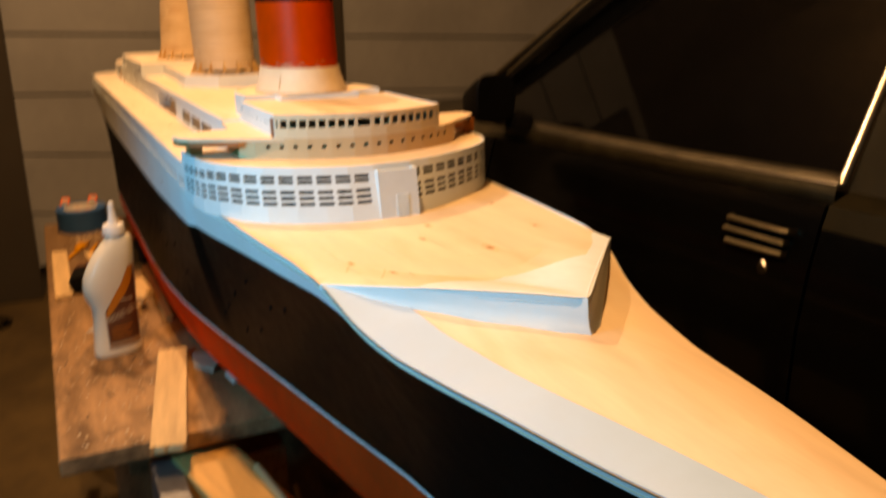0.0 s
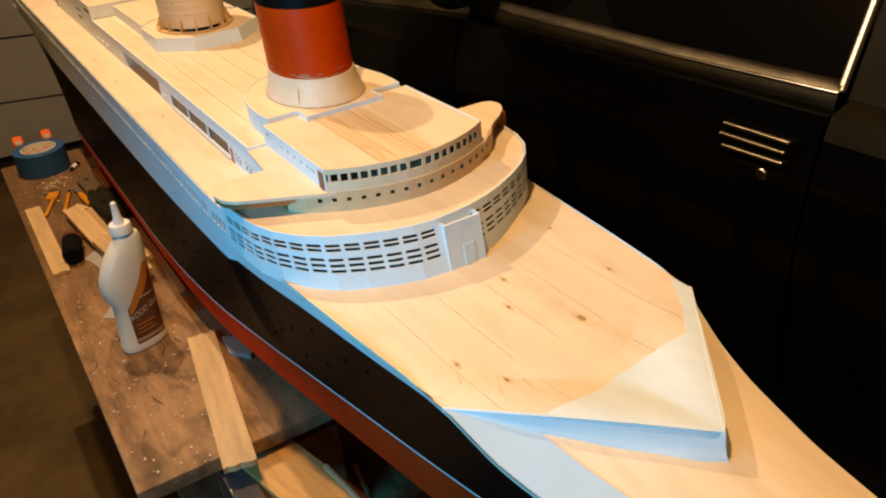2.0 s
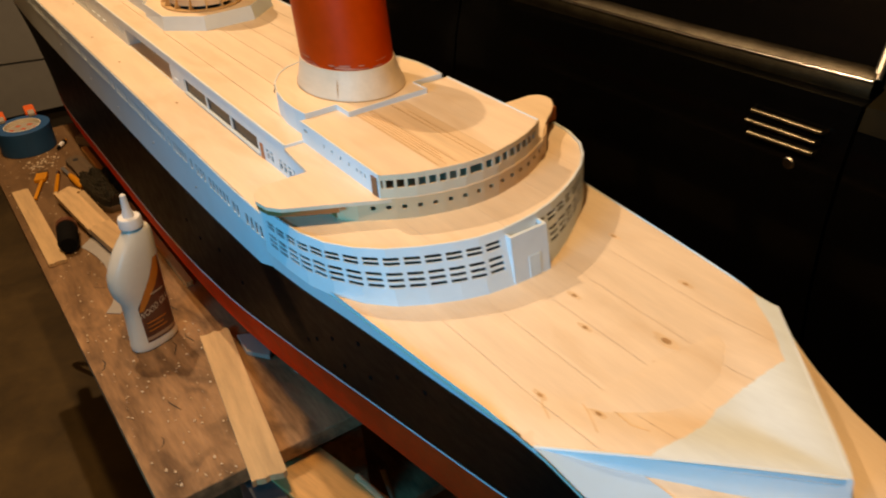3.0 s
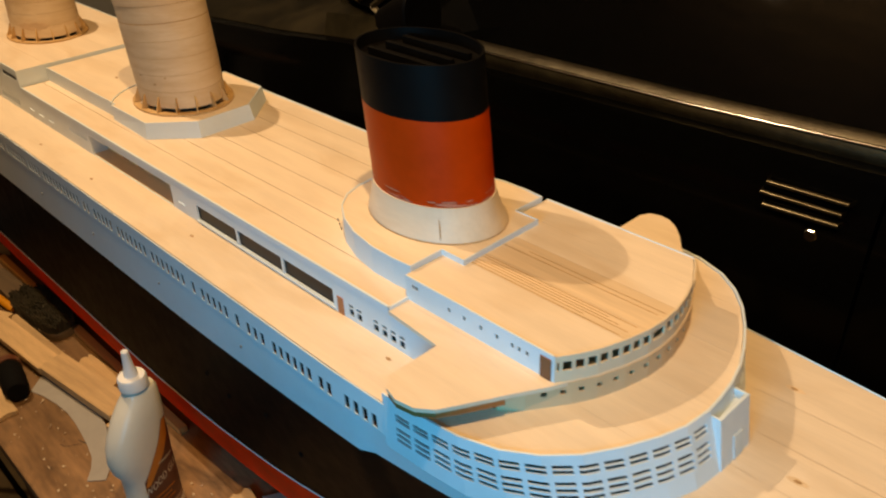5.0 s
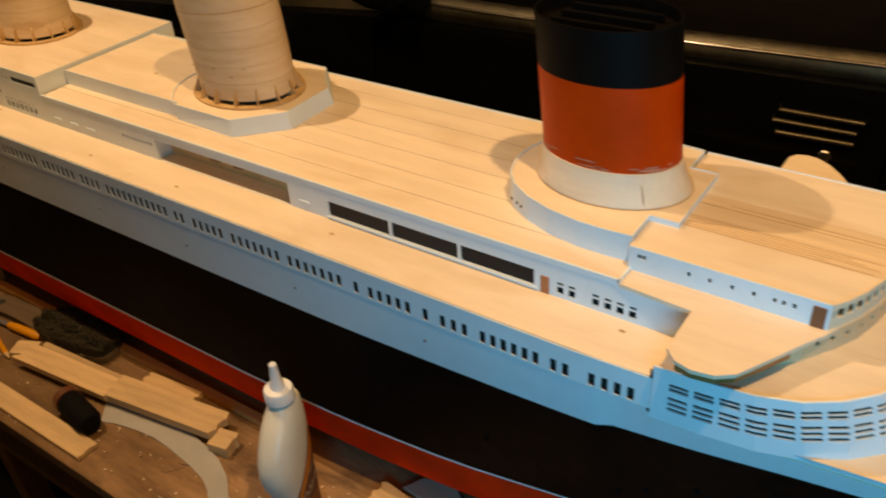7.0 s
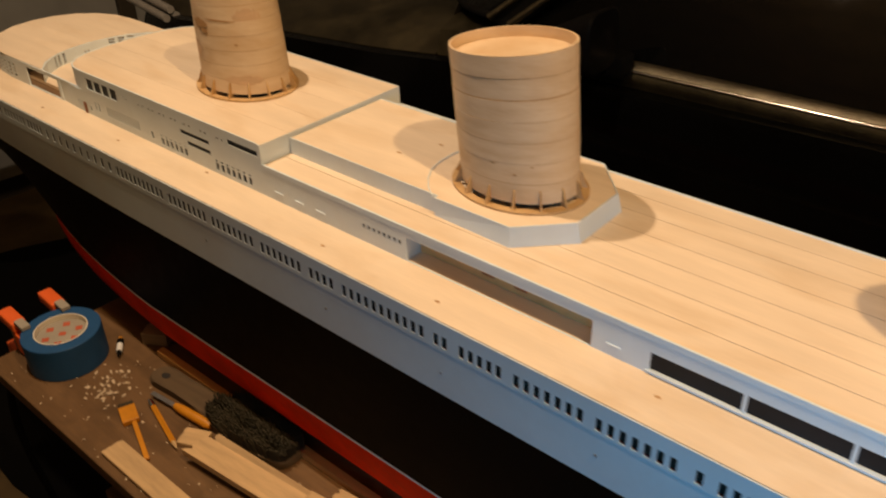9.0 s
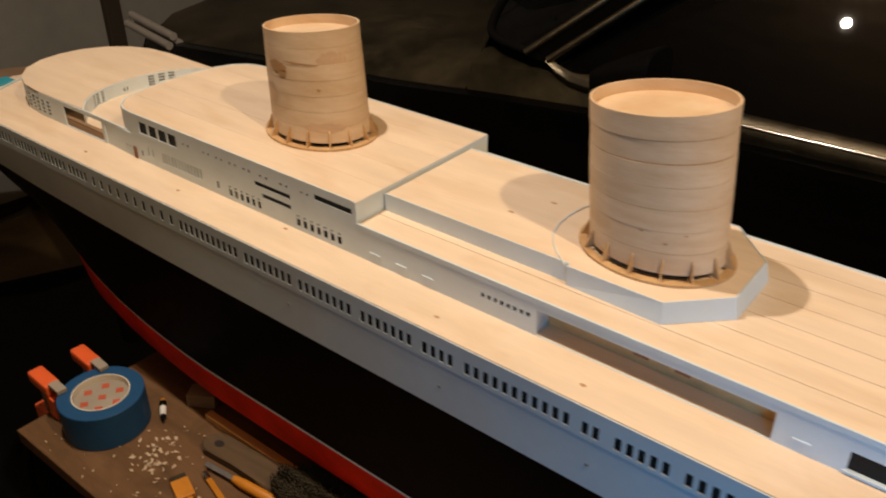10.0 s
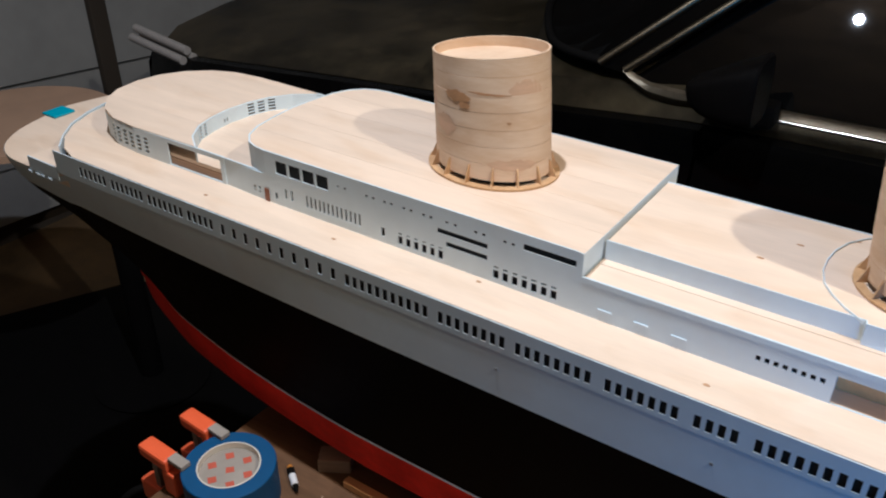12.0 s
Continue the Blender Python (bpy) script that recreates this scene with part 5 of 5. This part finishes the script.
for i in range(74):
    for j in range(27):
        bx_, by_ = -0.068 + i * 0.00185 + random.uniform(-0.0009, 0.0009), -0.0255 + j * 0.00196 + random.uniform(-0.0008, 0.0008)
        if (abs(bx_) / 0.069) ** 3.6 + (abs(by_) / 0.0262) ** 3.6 > 1:
            continue
        groove = 0.5 + 0.5 * math.cos(by_ / 0.0262 * 2.5 * math.pi + 1.2 * math.sin(bx_ * 22))
        h = 0.011 + 0.007 * groove + random.random() * 0.003
        dx, dy = random.gauss(0.004 * math.sin(i * 0.21), 0.0016), random.gauss(-0.0012, 0.0012)
        vs = [tufts.verts.new((bx_ + 0.0010 * math.cos(q), by_ + 0.0010 * math.sin(q), 0.0098)) for q in (0, 1.57, 3.14, 4.71)]
        tp = [tufts.verts.new((bx_ + dx + 0.0009 * math.cos(q), by_ + dy + 0.0009 * math.sin(q), 0.010 + h)) for q in (0, 1.57, 3.14, 4.71)]
        for k in range(4):
            tufts.faces.new((vs[k], vs[(k + 1) % 4], tp[(k + 1) % 4], tp[k]))
        tufts.faces.new(tp)
part("bristles", tufts, BRISTLE, wire_brush, "dark matted bristles")


def clamp(x, y, turn):
    c = thing("bar_clamp", "orange plastic bar clamp gripping the bench end", "clamp", pose(x, y, 0.7505, 0, 0, turn), group="clamps on the bench end")
    part("jaw_pad", box_bm(-0.032, -0.012, -0.009, 0.009, 0.0, 0.0335, 0.003), ORANGE, c)
    part("grip", box_bm(-0.068, -0.020, -0.010, 0.010, 0.034, 0.050, 0.004), ORANGE, c, "orange moulded grip")
    part("bar", box_bm(-0.0197, 0.004, -0.006, 0.006, 0.0483, 0.0543, 0.001), CARD, c, "pale steel bar with a paper label")
    part("lower_jaw", box_bm(-0.082, -0.042, -0.009, 0.009, -0.040, -0.010, 0.004), ORANGE, c)
    part("spindle", box_bm(-0.057, -0.048, -0.004, 0.004, -0.0098, 0.0338, 0.001), STEEL, c)
    return c


clamp(-0.650, -0.196, -3)
clamp(-0.650, -0.252, -2)
cable = tagged(tube("power_cable", [(-0.80, -0.20, 0.006), (-0.84, -0.24, 0.25), (-0.86, -0.26, 0.55), (-0.80, -0.22, 0.68), (-0.72, -0.15, 0.55), (-0.74, -0.05, 0.30), (-0.70, 0.0, 0.006)], 0.006, RUBBER), "black power cable hanging past the bench end", "cable")
floor_cable = tagged(tube("floor_cable", [(-2.48, -0.80, 0.0105), (-2.35, -0.45, 0.0105), (-2.20, -0.57, 0.0105), (-2.33, -0.73, 0.0105), (-2.05, -0.90, 0.0105)], 0.010, RUBBER), "black cable coiled on the floor", "cable")
paper = tagged(part("plastic_scrap", prism_bm([(0.222, -0.128), (0.262, -0.132), (0.290, -0.112), (0.270, -0.098), (0.235, -0.106)], 0.7505, lambda x, y: 0.756 + 0.10 * max(0, y + 0.118), 0.001), CARD), "crumpled white plastic scrap beside the hull", "scrap")
tagged(part("plastic_scrap", prism_bm([(0.300, -0.100), (0.335, -0.096), (0.330, -0.082), (0.305, -0.084)], 0.7505, 0.7535, 0.0008), CAPWHITE), "flat white plastic scrap", "scrap")
dirt = random.Random(5)
for k in range(11):
    cx, cy, th = dirt.uniform(-0.10, 0.34), dirt.uniform(-0.285, -0.17), dirt.gauss(0.1, 0.25)
    n, step, line = dirt.randint(4, 7), dirt.uniform(0.006, 0.012), []
    for _ in range(n):
        line.append((cx, cy))
        cx, cy, th = cx + step * math.cos(th), cy + step * math.sin(th), th + dirt.gauss(0, 0.3)
    w = dirt.uniform(0.0005, 0.0010)
    outline = [(x, y - w * math.sin(math.pi * (i + 0.3) / n)) for i, (x, y) in enumerate(line)] + [(x, y + w * math.sin(math.pi * (i + 0.3) / n)) for i, (x, y) in reversed(list(enumerate(line)))]
    part("surface_crack", prism_bm(outline, 0.7496, 0.75025), DARK, bench)
chips = bmesh.new()
for _ in range(34):
    cx, cy, r = dirt.uniform(0.05, 0.43), dirt.uniform(-0.292, -0.17), dirt.uniform(0.0011, 0.0027)
    pts = [chips.verts.new((cx + r * k * math.cos(q), cy + r * k * math.sin(q), 0.7506 + dirt.random() * 0.0012)) for q, k in ((0.2, 1.2), (1.5, 0.7), (2.8, 1.1), (4.1, 0.6), (5.2, 0.9))]
    chips.faces.new(pts)
for i in range(420):
    if i < 60:
        cx, cy = random.gauss(-0.515, 0.018), random.gauss(-0.218, 0.016)
    else:
        cx, cy = random.uniform(-0.66, 0.44), random.uniform(-0.295, -0.16)
    r = random.uniform(0.0008, 0.0034) * (1.1 if i < 60 else 0.6)
    th = random.random() * 6.28
    pts = [chips.verts.new((cx + r * k * math.cos(th + q), cy + r * k * math.sin(th + q), 0.7506 + random.random() * 0.0016)) for q, k in ((0, 1.4), (2.0, 0.8), (3.3, 1.2), (4.8, 0.7))]
    chips.faces.new(pts)
tagged(part("wood_shavings", chips, CHIPS), "pale wood shavings and sawdust scattered on the bench", "sawdust", kind="stuff")

# shelf under the bench
tagged(part("timber_block", box_bm(0.25, 0.398, -0.17, -0.05, 0.5185, 0.6840, 0.003), PLY), "dark timber block on the lower shelf", "wood offcut")
plank_low = tagged(part("timber_offcut", box_bm(-0.13, 0.15, -0.033, 0.033, 0.0, 0.035, 0.0015), ORANGE_PINE), "thick sawn timber offcut sticking out under the bench", "wood offcut")
plank_low.matrix_world = pose(0.515, -0.134, 0.6845, 0, 0, 13)
br = bmesh.new()
box_bm(0.405, 0.540, -0.210, -0.180, 0.714, 0.717, 0.001, br)
box_bm(0.3995, 0.4045, -0.210, -0.180, 0.5005, 0.717, 0.001, br)
box_bm(0.370, 0.4045, -0.210, -0.180, 0.5185, 0.5215, 0.001, br)
tagged(part("steel_bracket", br, STEEL), "bent grey steel bracket standing on the lower shelf", "bracket")
tagged(tube("dowel_rod", [(0.500, -0.108, 0.7238), (0.56, -0.100, 0.7238), (0.66, -0.090, 0.7238)], 0.004, OFFCUT), "thin wooden dowel lying on the timber offcut", "dowel")
tagged(tube("wooden_stick", [(0.452, -0.056, 0.662), (0.40, 0.0, 0.40), (0.32, 0.085, 0.004)], 0.0035, GREY_WOOD), "thin grey wooden stick leaning under the bench end", "stick")

# beyond the stern
# Black sheet laid on the floor as the cast shadow of hull and bench
shadow_pts = [(-2.42, -0.05), (-2.305, 0.301), (-2.128, 0.667), (-1.86, 0.72), (-1.10, 0.72), (-0.80, 0.42), (-0.80, -0.15), (-1.30, -0.20), (-1.86, -0.17)]
tagged(part("floor_shadow", prism_bm(shadow_pts, 0.0005, 0.008, 0.002), RUBBER), "black sheet on the floor standing for the shadow of hull and bench", "mat")
stool = thing("round_table", "round brown board table on a dark central post", "table", pose(-1.83, 0.27, 0.0083))
part("tabletop", prism_bm([(0.213 * math.cos(q), 0.213 * math.sin(q)) for q in np.arange(0, 6.28, 0.10)], 0.728, 0.743, 0.003), TAN, stool, "round brown board top")
part("post", lathe_bm([(0.13, 0.11, 0.020, 0.030, 0.030), (0.13, 0.11, 0.700, 0.026, 0.026), (0.13, 0.11, 0.715, 0.060, 0.060), (0.13, 0.11, 0.7275, 0.062, 0.062)], 32), RUBBER, stool, "dark metal post", smooth=True)
part("foot", lathe_bm([(0.13, 0.11, 0.0, 0.150, 0.150), (0.13, 0.11, 0.006, 0.152, 0.152), (0.13, 0.11, 0.0195, 0.034, 0.034)], 40), RUBBER, stool, "dark round foot", smooth=True)
bundle = thing("clear_tube_bundle", "bundle of clear plastic tubes lying on the car fender", "plastic tubes", pose(-1.885, 0.728, 0.782, 0, 0, -6))
for j, (yy, zz) in enumerate(((-0.016, 0.0), (0.016, 0.0), (0.0, 0.022))):
    tb = part("tube", lathe_bm([(0, 0, -0.115, 0.011, 0.011), (0, 0, 0.115, 0.011, 0.011)], 16), FILM, bundle, smooth=True)
    tb.matrix_local = pose(0, yy, zz + 0.004, 0, 94, 0)

# knots in the deck boards
for x, y in ((0.742, -0.011), (0.790, 0.023), (0.750, 0.086), (0.663, 0.093), (0.707, 0.0095), (0.825, 0.030), (0.806, 0.0), (0.778, -0.083), (0.816, -0.066)):
    r = 0.0018 if x != 0.790 else 0.0032
    part("knot_halo", prism_bm([(x + r * 4.2 * math.cos(q) * random.uniform(0.8, 1.2), y + r * 1.5 * math.sin(q) * random.uniform(0.8, 1.2)) for q in np.arange(0, 6.2, 0.45)], lambda a, b: fore_z(a, b) - 0.0003, lambda a, b: fore_z(a, b) + 0.0001), HALO, fore)
    part("knot", prism_bm([(x + r * 1.5 * math.cos(q) * random.uniform(0.8, 1.2), y + r * 0.8 * math.sin(q)) for q in np.arange(0, 6.2, 0.6)], lambda a, b: fore_z(a, b) - 0.0003, lambda a, b: fore_z(a, b) + 0.0002), KNOT, fore)
for x, y in ((-0.026, -0.130), (-0.166, -0.130), (-0.377, -0.107), (-0.530, -0.122), (0.170, -0.119), (0.447, -0.113), (-0.700, -0.128)):
    part("knot", prism_bm([(x + 0.0028 * math.cos(q), y + 0.0015 * math.sin(q)) for q in np.arange(0, 6.2, 0.6)], 1.0560, 1.0564), KNOT, prom)

for pts_ in (((0.800, -0.066), (0.812, -0.0705), (0.829, -0.079)), ((0.820, -0.056), (0.837, -0.0585), (0.849, -0.054)), ((0.778, -0.080), (0.786, -0.088), (0.800, -0.0935))):
    strip = [(x, y - 0.0009) for x, y in pts_] + [(x, y + 0.0007) for x, y in reversed(pts_)]
    part("grain_mark", prism_bm(strip, lambda a, b: fore_z(a, b) - 0.0003, lambda a, b: fore_z(a, b) + 0.00015), HALO, fore)

# ---- the car ----
car = thing("parked_car", "black sedan with chrome window trim parked beside the bench", "car")


def car_sheet(rows_, mat, name, label="", thick=0.0):
    bm = bmesh.new()
    g = [[bm.verts.new(p) for p in r] for r in rows_]
    for a, b in zip(g, g[1:]):
        for j in range(len(a) - 1):
            bm.faces.new((a[j], a[j + 1], b[j + 1], b[j]))
    if thick:
        bmesh.ops.solidify(bm, geom=bm.faces[:], thickness=thick)
    return part(name, bm, mat, car, label, smooth=True)


def belt(x):
    """Height of the shoulder line along the car."""
    return float(np.interp(x, [-2.3, -1.94, -1.29, -0.98, -0.74, -0.48, 0.5, 1.6], [0.74, 0.765, 0.822, 0.845, 0.872, 0.897, 0.925, 0.94]))


def side_rows(x0, x1, n):
    out = []
    for x in np.linspace(x0, x1, n):
        x = float(x)
        zs = belt(x)
        nose = max(0.0, -1.7 - x) ** 2 * 0.6
        out.append([(x, 0.735 + nose, zs), (x, 0.708 + nose, zs - 0.001), (x, 0.699 + nose, zs - 0.03), (x, 0.685 + nose, zs - 0.09), (x, 0.672 + nose, zs - 0.18), (x, 0.668 + nose, zs - 0.30), (x, 0.682 + nose, 0.42), (x, 0.71 + nose, 0.28)])
    return out


car_sheet(side_rows(-1.955, -0.452, 30), CAR, "front_fender", "black front fender", 0.004)
car_sheet(side_rows(-0.446, 0.512, 20), CAR, "front_door", "black front door", 0.004)
car_sheet(side_rows(0.518, 1.6, 20), CAR, "rear_panel", "black rear side panel", 0.004)
def nose_x(y):
    """Front end of the car, bowed a little forward in the middle."""
    return -1.955 - 0.07 * max(0.0, 1 - ((y - 1.45) / 0.72) ** 2)


hood = []
for k in np.linspace(0, 1, 24):
    line = []
    for y0, dz in ((0.737, 0.001), (0.77, 0.018), (0.86, 0.035), (1.05, 0.05), (1.25, 0.058), (1.45, 0.062), (1.65, 0.058), (1.85, 0.05), (2.1, 0.02), (2.18, 0.0)):
        x = nose_x(y0) * (1 - float(k)) - 0.80 * float(k)
        tuck = max(0.0, -1.7 - x) ** 2 * 0.6 if y0 < 0.8 else 0.0
        line.append((x, y0 + tuck, belt(x) + dz))
    hood.append(line)
car_sheet(hood, CAR_DUST_SHEEN, "hood", "dusty dark hood", 0.004)
car_sheet([[(nose_x(y), y, zt_), (nose_x(y) - 0.02, y, zt_ - 0.03), (nose_x(y) - 0.03, y, 0.62), (nose_x(y) - 0.025, y, 0.42), (nose_x(y) + 0.02, y, 0.28)] for y, zt_ in ((0.745, 0.755), (0.85, 0.79), (1.05, 0.80), (1.45, 0.81), (1.85, 0.80), (2.17, 0.755))], CAR, "front_fascia", "black front end of the car", 0.004)
cowl = []
for x in np.linspace(-0.795, -0.44, 10):
    x = float(x)
    cowl.append([(x, 0.737, belt(x) + 0.001), (x, 0.752, belt(x) + 0.052), (x, 0.80, belt(x) + 0.072), (x, 1.0, belt(x) + 0.07), (x, 1.45, belt(x) + 0.065), (x, 2.1, belt(x) + 0.02)])
car_sheet(cowl, CAR_DUST_SHEEN, "cowl", "", 0.004)
# greenhouse
base = [(-0.650, 0.756, 0.964), (-0.700, 0.765, 0.964), (-0.745, 0.781, 0.964), (-0.783, 0.808, 0.964), (-0.815, 0.850, 0.964), (-0.856, 0.918, 0.964), (-0.900, 1.00, 0.964), (-0.945, 1.10, 0.964), (-0.985, 1.25, 0.964), (-1.0, 1.45, 0.964)]
base += [(x, 2.9 - y, z) for x, y, z in base[-2::-1]]
screen = []
for x, y, z in base:
    k = (y - 0.756) / 1.388
    screen.append([(x, y, z), (-0.24 + 0.02 * abs(2 * k - 1), 0.965 + 0.97 * k, 1.35 - 0.02 * abs(2 * k - 1))])
car_sheet(screen, CARGLASS, "windshield", "dark curved windshield", 0.005)
car_sheet([[(x - 0.004, y - 0.004, z), (x - 0.010, y - 0.012, z - 0.02), (x - 0.03, y - 0.016, belt(x) + 0.012)] for x, y, z in base[3:10]], CAR_DUST_SHEEN, "windshield_surround", "dusty metal round the windshield foot", 0.003)
tube("windshield_gasket", [(x - 0.002, y - 0.004, z + 0.004) for x, y, z in base[:10]], 0.008, RUBBER, car, "black rubber windshield gasket")
car_sheet([[(-0.24, 0.95, 1.345), (-0.25, 1.45, 1.385), (-0.24, 1.95, 1.345)], [(0.35, 0.90, 1.37), (0.35, 1.45, 1.41), (0.35, 2.0, 1.37)], [(1.2, 0.92, 1.34), (1.2, 1.45, 1.38), (1.2, 1.98, 1.34)]], CAR, "roof", "black roof", 0.01)
car_sheet([[(-0.60, 0.7585, 0.945), (-0.06, 0.7585, 0.945), (0.50, 0.7645, 0.955)], [(-0.19, 0.989, 1.31), (0.1, 1.0045, 1.335), (0.445, 1.0045, 1.335)]], CARGLASS, "door_window", "dark side window", 0.004)
car_sheet([[(0.513, 0.748, 0.94), (1.6, 0.748, 0.955)], [(0.462, 0.985, 1.335), (1.25, 0.985, 1.335)]], PILLAR, "rear_pillar", "dusty black rear pillar", 0.004)
shoulder = [[(float(x), 0.7475, 0.942), (float(x), 0.7075, belt(float(x)) + 0.001), (float(x), 0.6965, belt(float(x)) - 0.032)] for x in np.linspace(0.519, 1.6, 12)]
car_sheet(shoulder, PILLAR, "rear_shoulder", "dusty shoulder below the rear pillar", 0.003)
car_sheet([[(-0.66, 0.744, 0.962), (-0.60, 0.746, 0.955)], [(-0.252, 0.962, 1.315), (-0.189, 0.937, 1.315)]], CAR, "front_pillar", "black windshield pillar", 0.004)
# chrome
def bar(name, pts, w, h, label="", mat=None, parent=None):
    bm = bmesh.new()
    prev = None
    for x, y, z in pts:
        ringv = [bm.verts.new((x, y - w * math.cos(q), z + h * math.sin(q))) for q in np.linspace(-1.5708, 1.5708, 15)]
        ringv += [bm.verts.new((x, y + w * 0.6, z + h * 0.7)), bm.verts.new((x, y + w * 0.6, z - h * 0.7))]
        if prev:
            for k in range(17):
                bm.faces.new((prev[k], prev[(k + 1) % 17], ringv[(k + 1) % 17], ringv[k]))
        else:
            bm.faces.new(ringv[::-1])
        prev = ringv
    bm.faces.new(prev)
    return part(name, bm, mat or CHROME, parent or car, label, smooth=True)


def edge_bar(name, pts, w, label, mat):
    """A half-round strip along a slanting edge of the side windows."""
    bm = bmesh.new()
    prev = None
    d = (Vector(pts[-1]) - Vector(pts[0])).normalized()
    u = Vector((1, 0, 0)) - d * d.x
    u.normalize()
    v = u.cross(d)
    v = v if v.y < 0 else -v
    for p in pts:
        ringv = [bm.verts.new(Vector(p) + v * (w * math.sin(q)) + u * (w * math.cos(q))) for q in np.linspace(-0.5, math.pi + 0.5, 14)]
        if prev:
            for k in range(14):
                bm.faces.new((prev[k], prev[(k + 1) % 14], ringv[(k + 1) % 14], ringv[k]))
        else:
            bm.faces.new(ringv[::-1])
        prev = ringv
    bm.faces.new(prev)
    return part(name, bm, mat, car, label, smooth=True)


trim_x = [-0.445, -0.30, -0.10, 0.05, 0.18, 0.33, 0.48, 0.505]
trim = [(x, float(np.interp(x, [-0.445, -0.10, 0.18, 0.48, 0.505], [0.930, 0.934, 0.938, 0.949, 0.950]))) for x in trim_x]
bar("belt_trim", [(x, 0.7370, c) for x, c in trim], 0.0035, 0.0030, "bright chrome ridge under the side window")
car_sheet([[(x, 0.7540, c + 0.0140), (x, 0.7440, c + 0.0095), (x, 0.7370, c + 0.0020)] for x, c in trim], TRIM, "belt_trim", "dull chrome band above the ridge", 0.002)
car_sheet([[(x, 0.7365, c - 0.0022), (x, 0.7325, c - 0.0110), (x, 0.7330, c - 0.0230), (x, 0.7380, c - 0.0310)] for x, c in trim], TRIM_SHADED, "belt_trim", "darker olive band below the ridge", 0.002)
edge_bar("window_trim", [(0.503, 0.746, 0.950), (0.449, 0.990, 1.335)], 0.0065, "satin chrome window edge", SATIN)
foot_x = [-0.612, -0.590, -0.561, -0.535, -0.509, -0.485, -0.450]
foot_top = [0.970, 0.958, 0.949, 0.9475, 0.947, 0.947, 0.947]
foot_low = [0.956, 0.938, 0.923, 0.919, 0.917, 0.920, 0.925]
car_sheet([[(x, 0.7470, a_), (x, 0.7400, a_ - 0.004), (x, 0.7365, (a_ + b_) / 2), (x, 0.7400, b_ + 0.004), (x, 0.7450, b_)] for x, a_, b_ in zip(foot_x, foot_top, foot_low)], TRIM, "pillar_foot", "dull curved chrome plate at the pillar foot", 0.002)
edge_bar("pillar_trim", [(-0.61, 0.742, 0.963), (-0.189, 0.932, 1.315)], 0.007, "chrome windshield pillar edge", DULL)
edge_bar("pillar_trim", [(-0.66, 0.742, 0.968), (-0.252, 0.957, 1.315)], 0.007, "chrome windshield pillar edge", DULL)
handle = bar("door_handle", [(0.352, 0.694, 0.841), (0.356, 0.680, 0.841), (0.468, 0.682, 0.844), (0.472, 0.694, 0.844)], 0.005, 0.0045, "ribbed chrome pull handle", DULL)
for z, dx in ((0.860, -0.005), (0.8785, 0.002)):
    bar("handle_rib", [(0.350 + dx, 0.700, z), (0.354 + dx, 0.682, z), (0.474 + dx, 0.684, z + 0.0015), (0.478 + dx, 0.700, z + 0.0015)], 0.005, 0.0036, "", DULL, handle)
lk = lathe_bm([(0, 0, 0, 0.010, 0.010), (0, 0, 0.010, 0.010, 0.010), (0, 0, 0.012, 0.008, 0.008)], 24)
lko = part("door_lock", lk, CHROME, car, "round chrome lock")
lko.matrix_world = pose(0.432, 0.692, 0.8154, 90, 0, 0)
mir = bmesh.new()
loops = []
for x, w, low, top in ((-0.462, 0.020, 0.985, 1.000), (-0.452, 0.034, 0.968, 1.008), (-0.430, 0.042, 0.955, 1.020), (-0.400, 0.047, 0.948, 1.036), (-0.368, 0.050, 0.946, 1.051), (-0.352, 0.050, 0.948, 1.058), (-0.348, 0.046, 0.952, 1.055)):
    loops.append([mir.verts.new((x, 0.655 + w * math.copysign(abs(math.cos(q)) ** 0.5, math.cos(q)), (low + top) / 2 + (top - low) / 2 * math.copysign(abs(math.sin(q)) ** 0.5, math.sin(q)))) for q in np.arange(0, 2 * math.pi - 0.01, math.pi / 14)])
for a, b in zip(loops, loops[1:]):
    for k in range(len(a)):
        mir.faces.new((a[k], a[(k + 1) % len(a)], b[(k + 1) % len(a)], b[k]))
mir.faces.new(loops[0][::-1])
mir.faces.new(loops[-1])
part("side_mirror", mir, FUNNEL_BLACK, car, "black side mirror", smooth=True)
part("mirror_foot", box_bm(-0.395, -0.335, 0.70, 0.745, 0.925, 0.965, 0.008), RUBBER, car)
for x in (-1.65, 1.15):
    tyre = lathe_bm([(0, 0, -0.09, 0.20, 0.20), (0, 0, -0.095, 0.29, 0.29), (0, 0, -0.06, 0.315, 0.315), (0, 0, 0.06, 0.315, 0.315), (0, 0, 0.095, 0.29, 0.29), (0, 0, 0.09, 0.20, 0.20)], 48)
    w = part("wheel", tyre, RUBBER, car, "black tyre", smooth=True)
    w.matrix_world = pose(x, 0.84, 0.315, 90, 0, 0)
part("underbody", box_bm(-1.93, 1.6, 0.80, 2.1, 0.25, 0.60, 0.02), RUBBER, car)
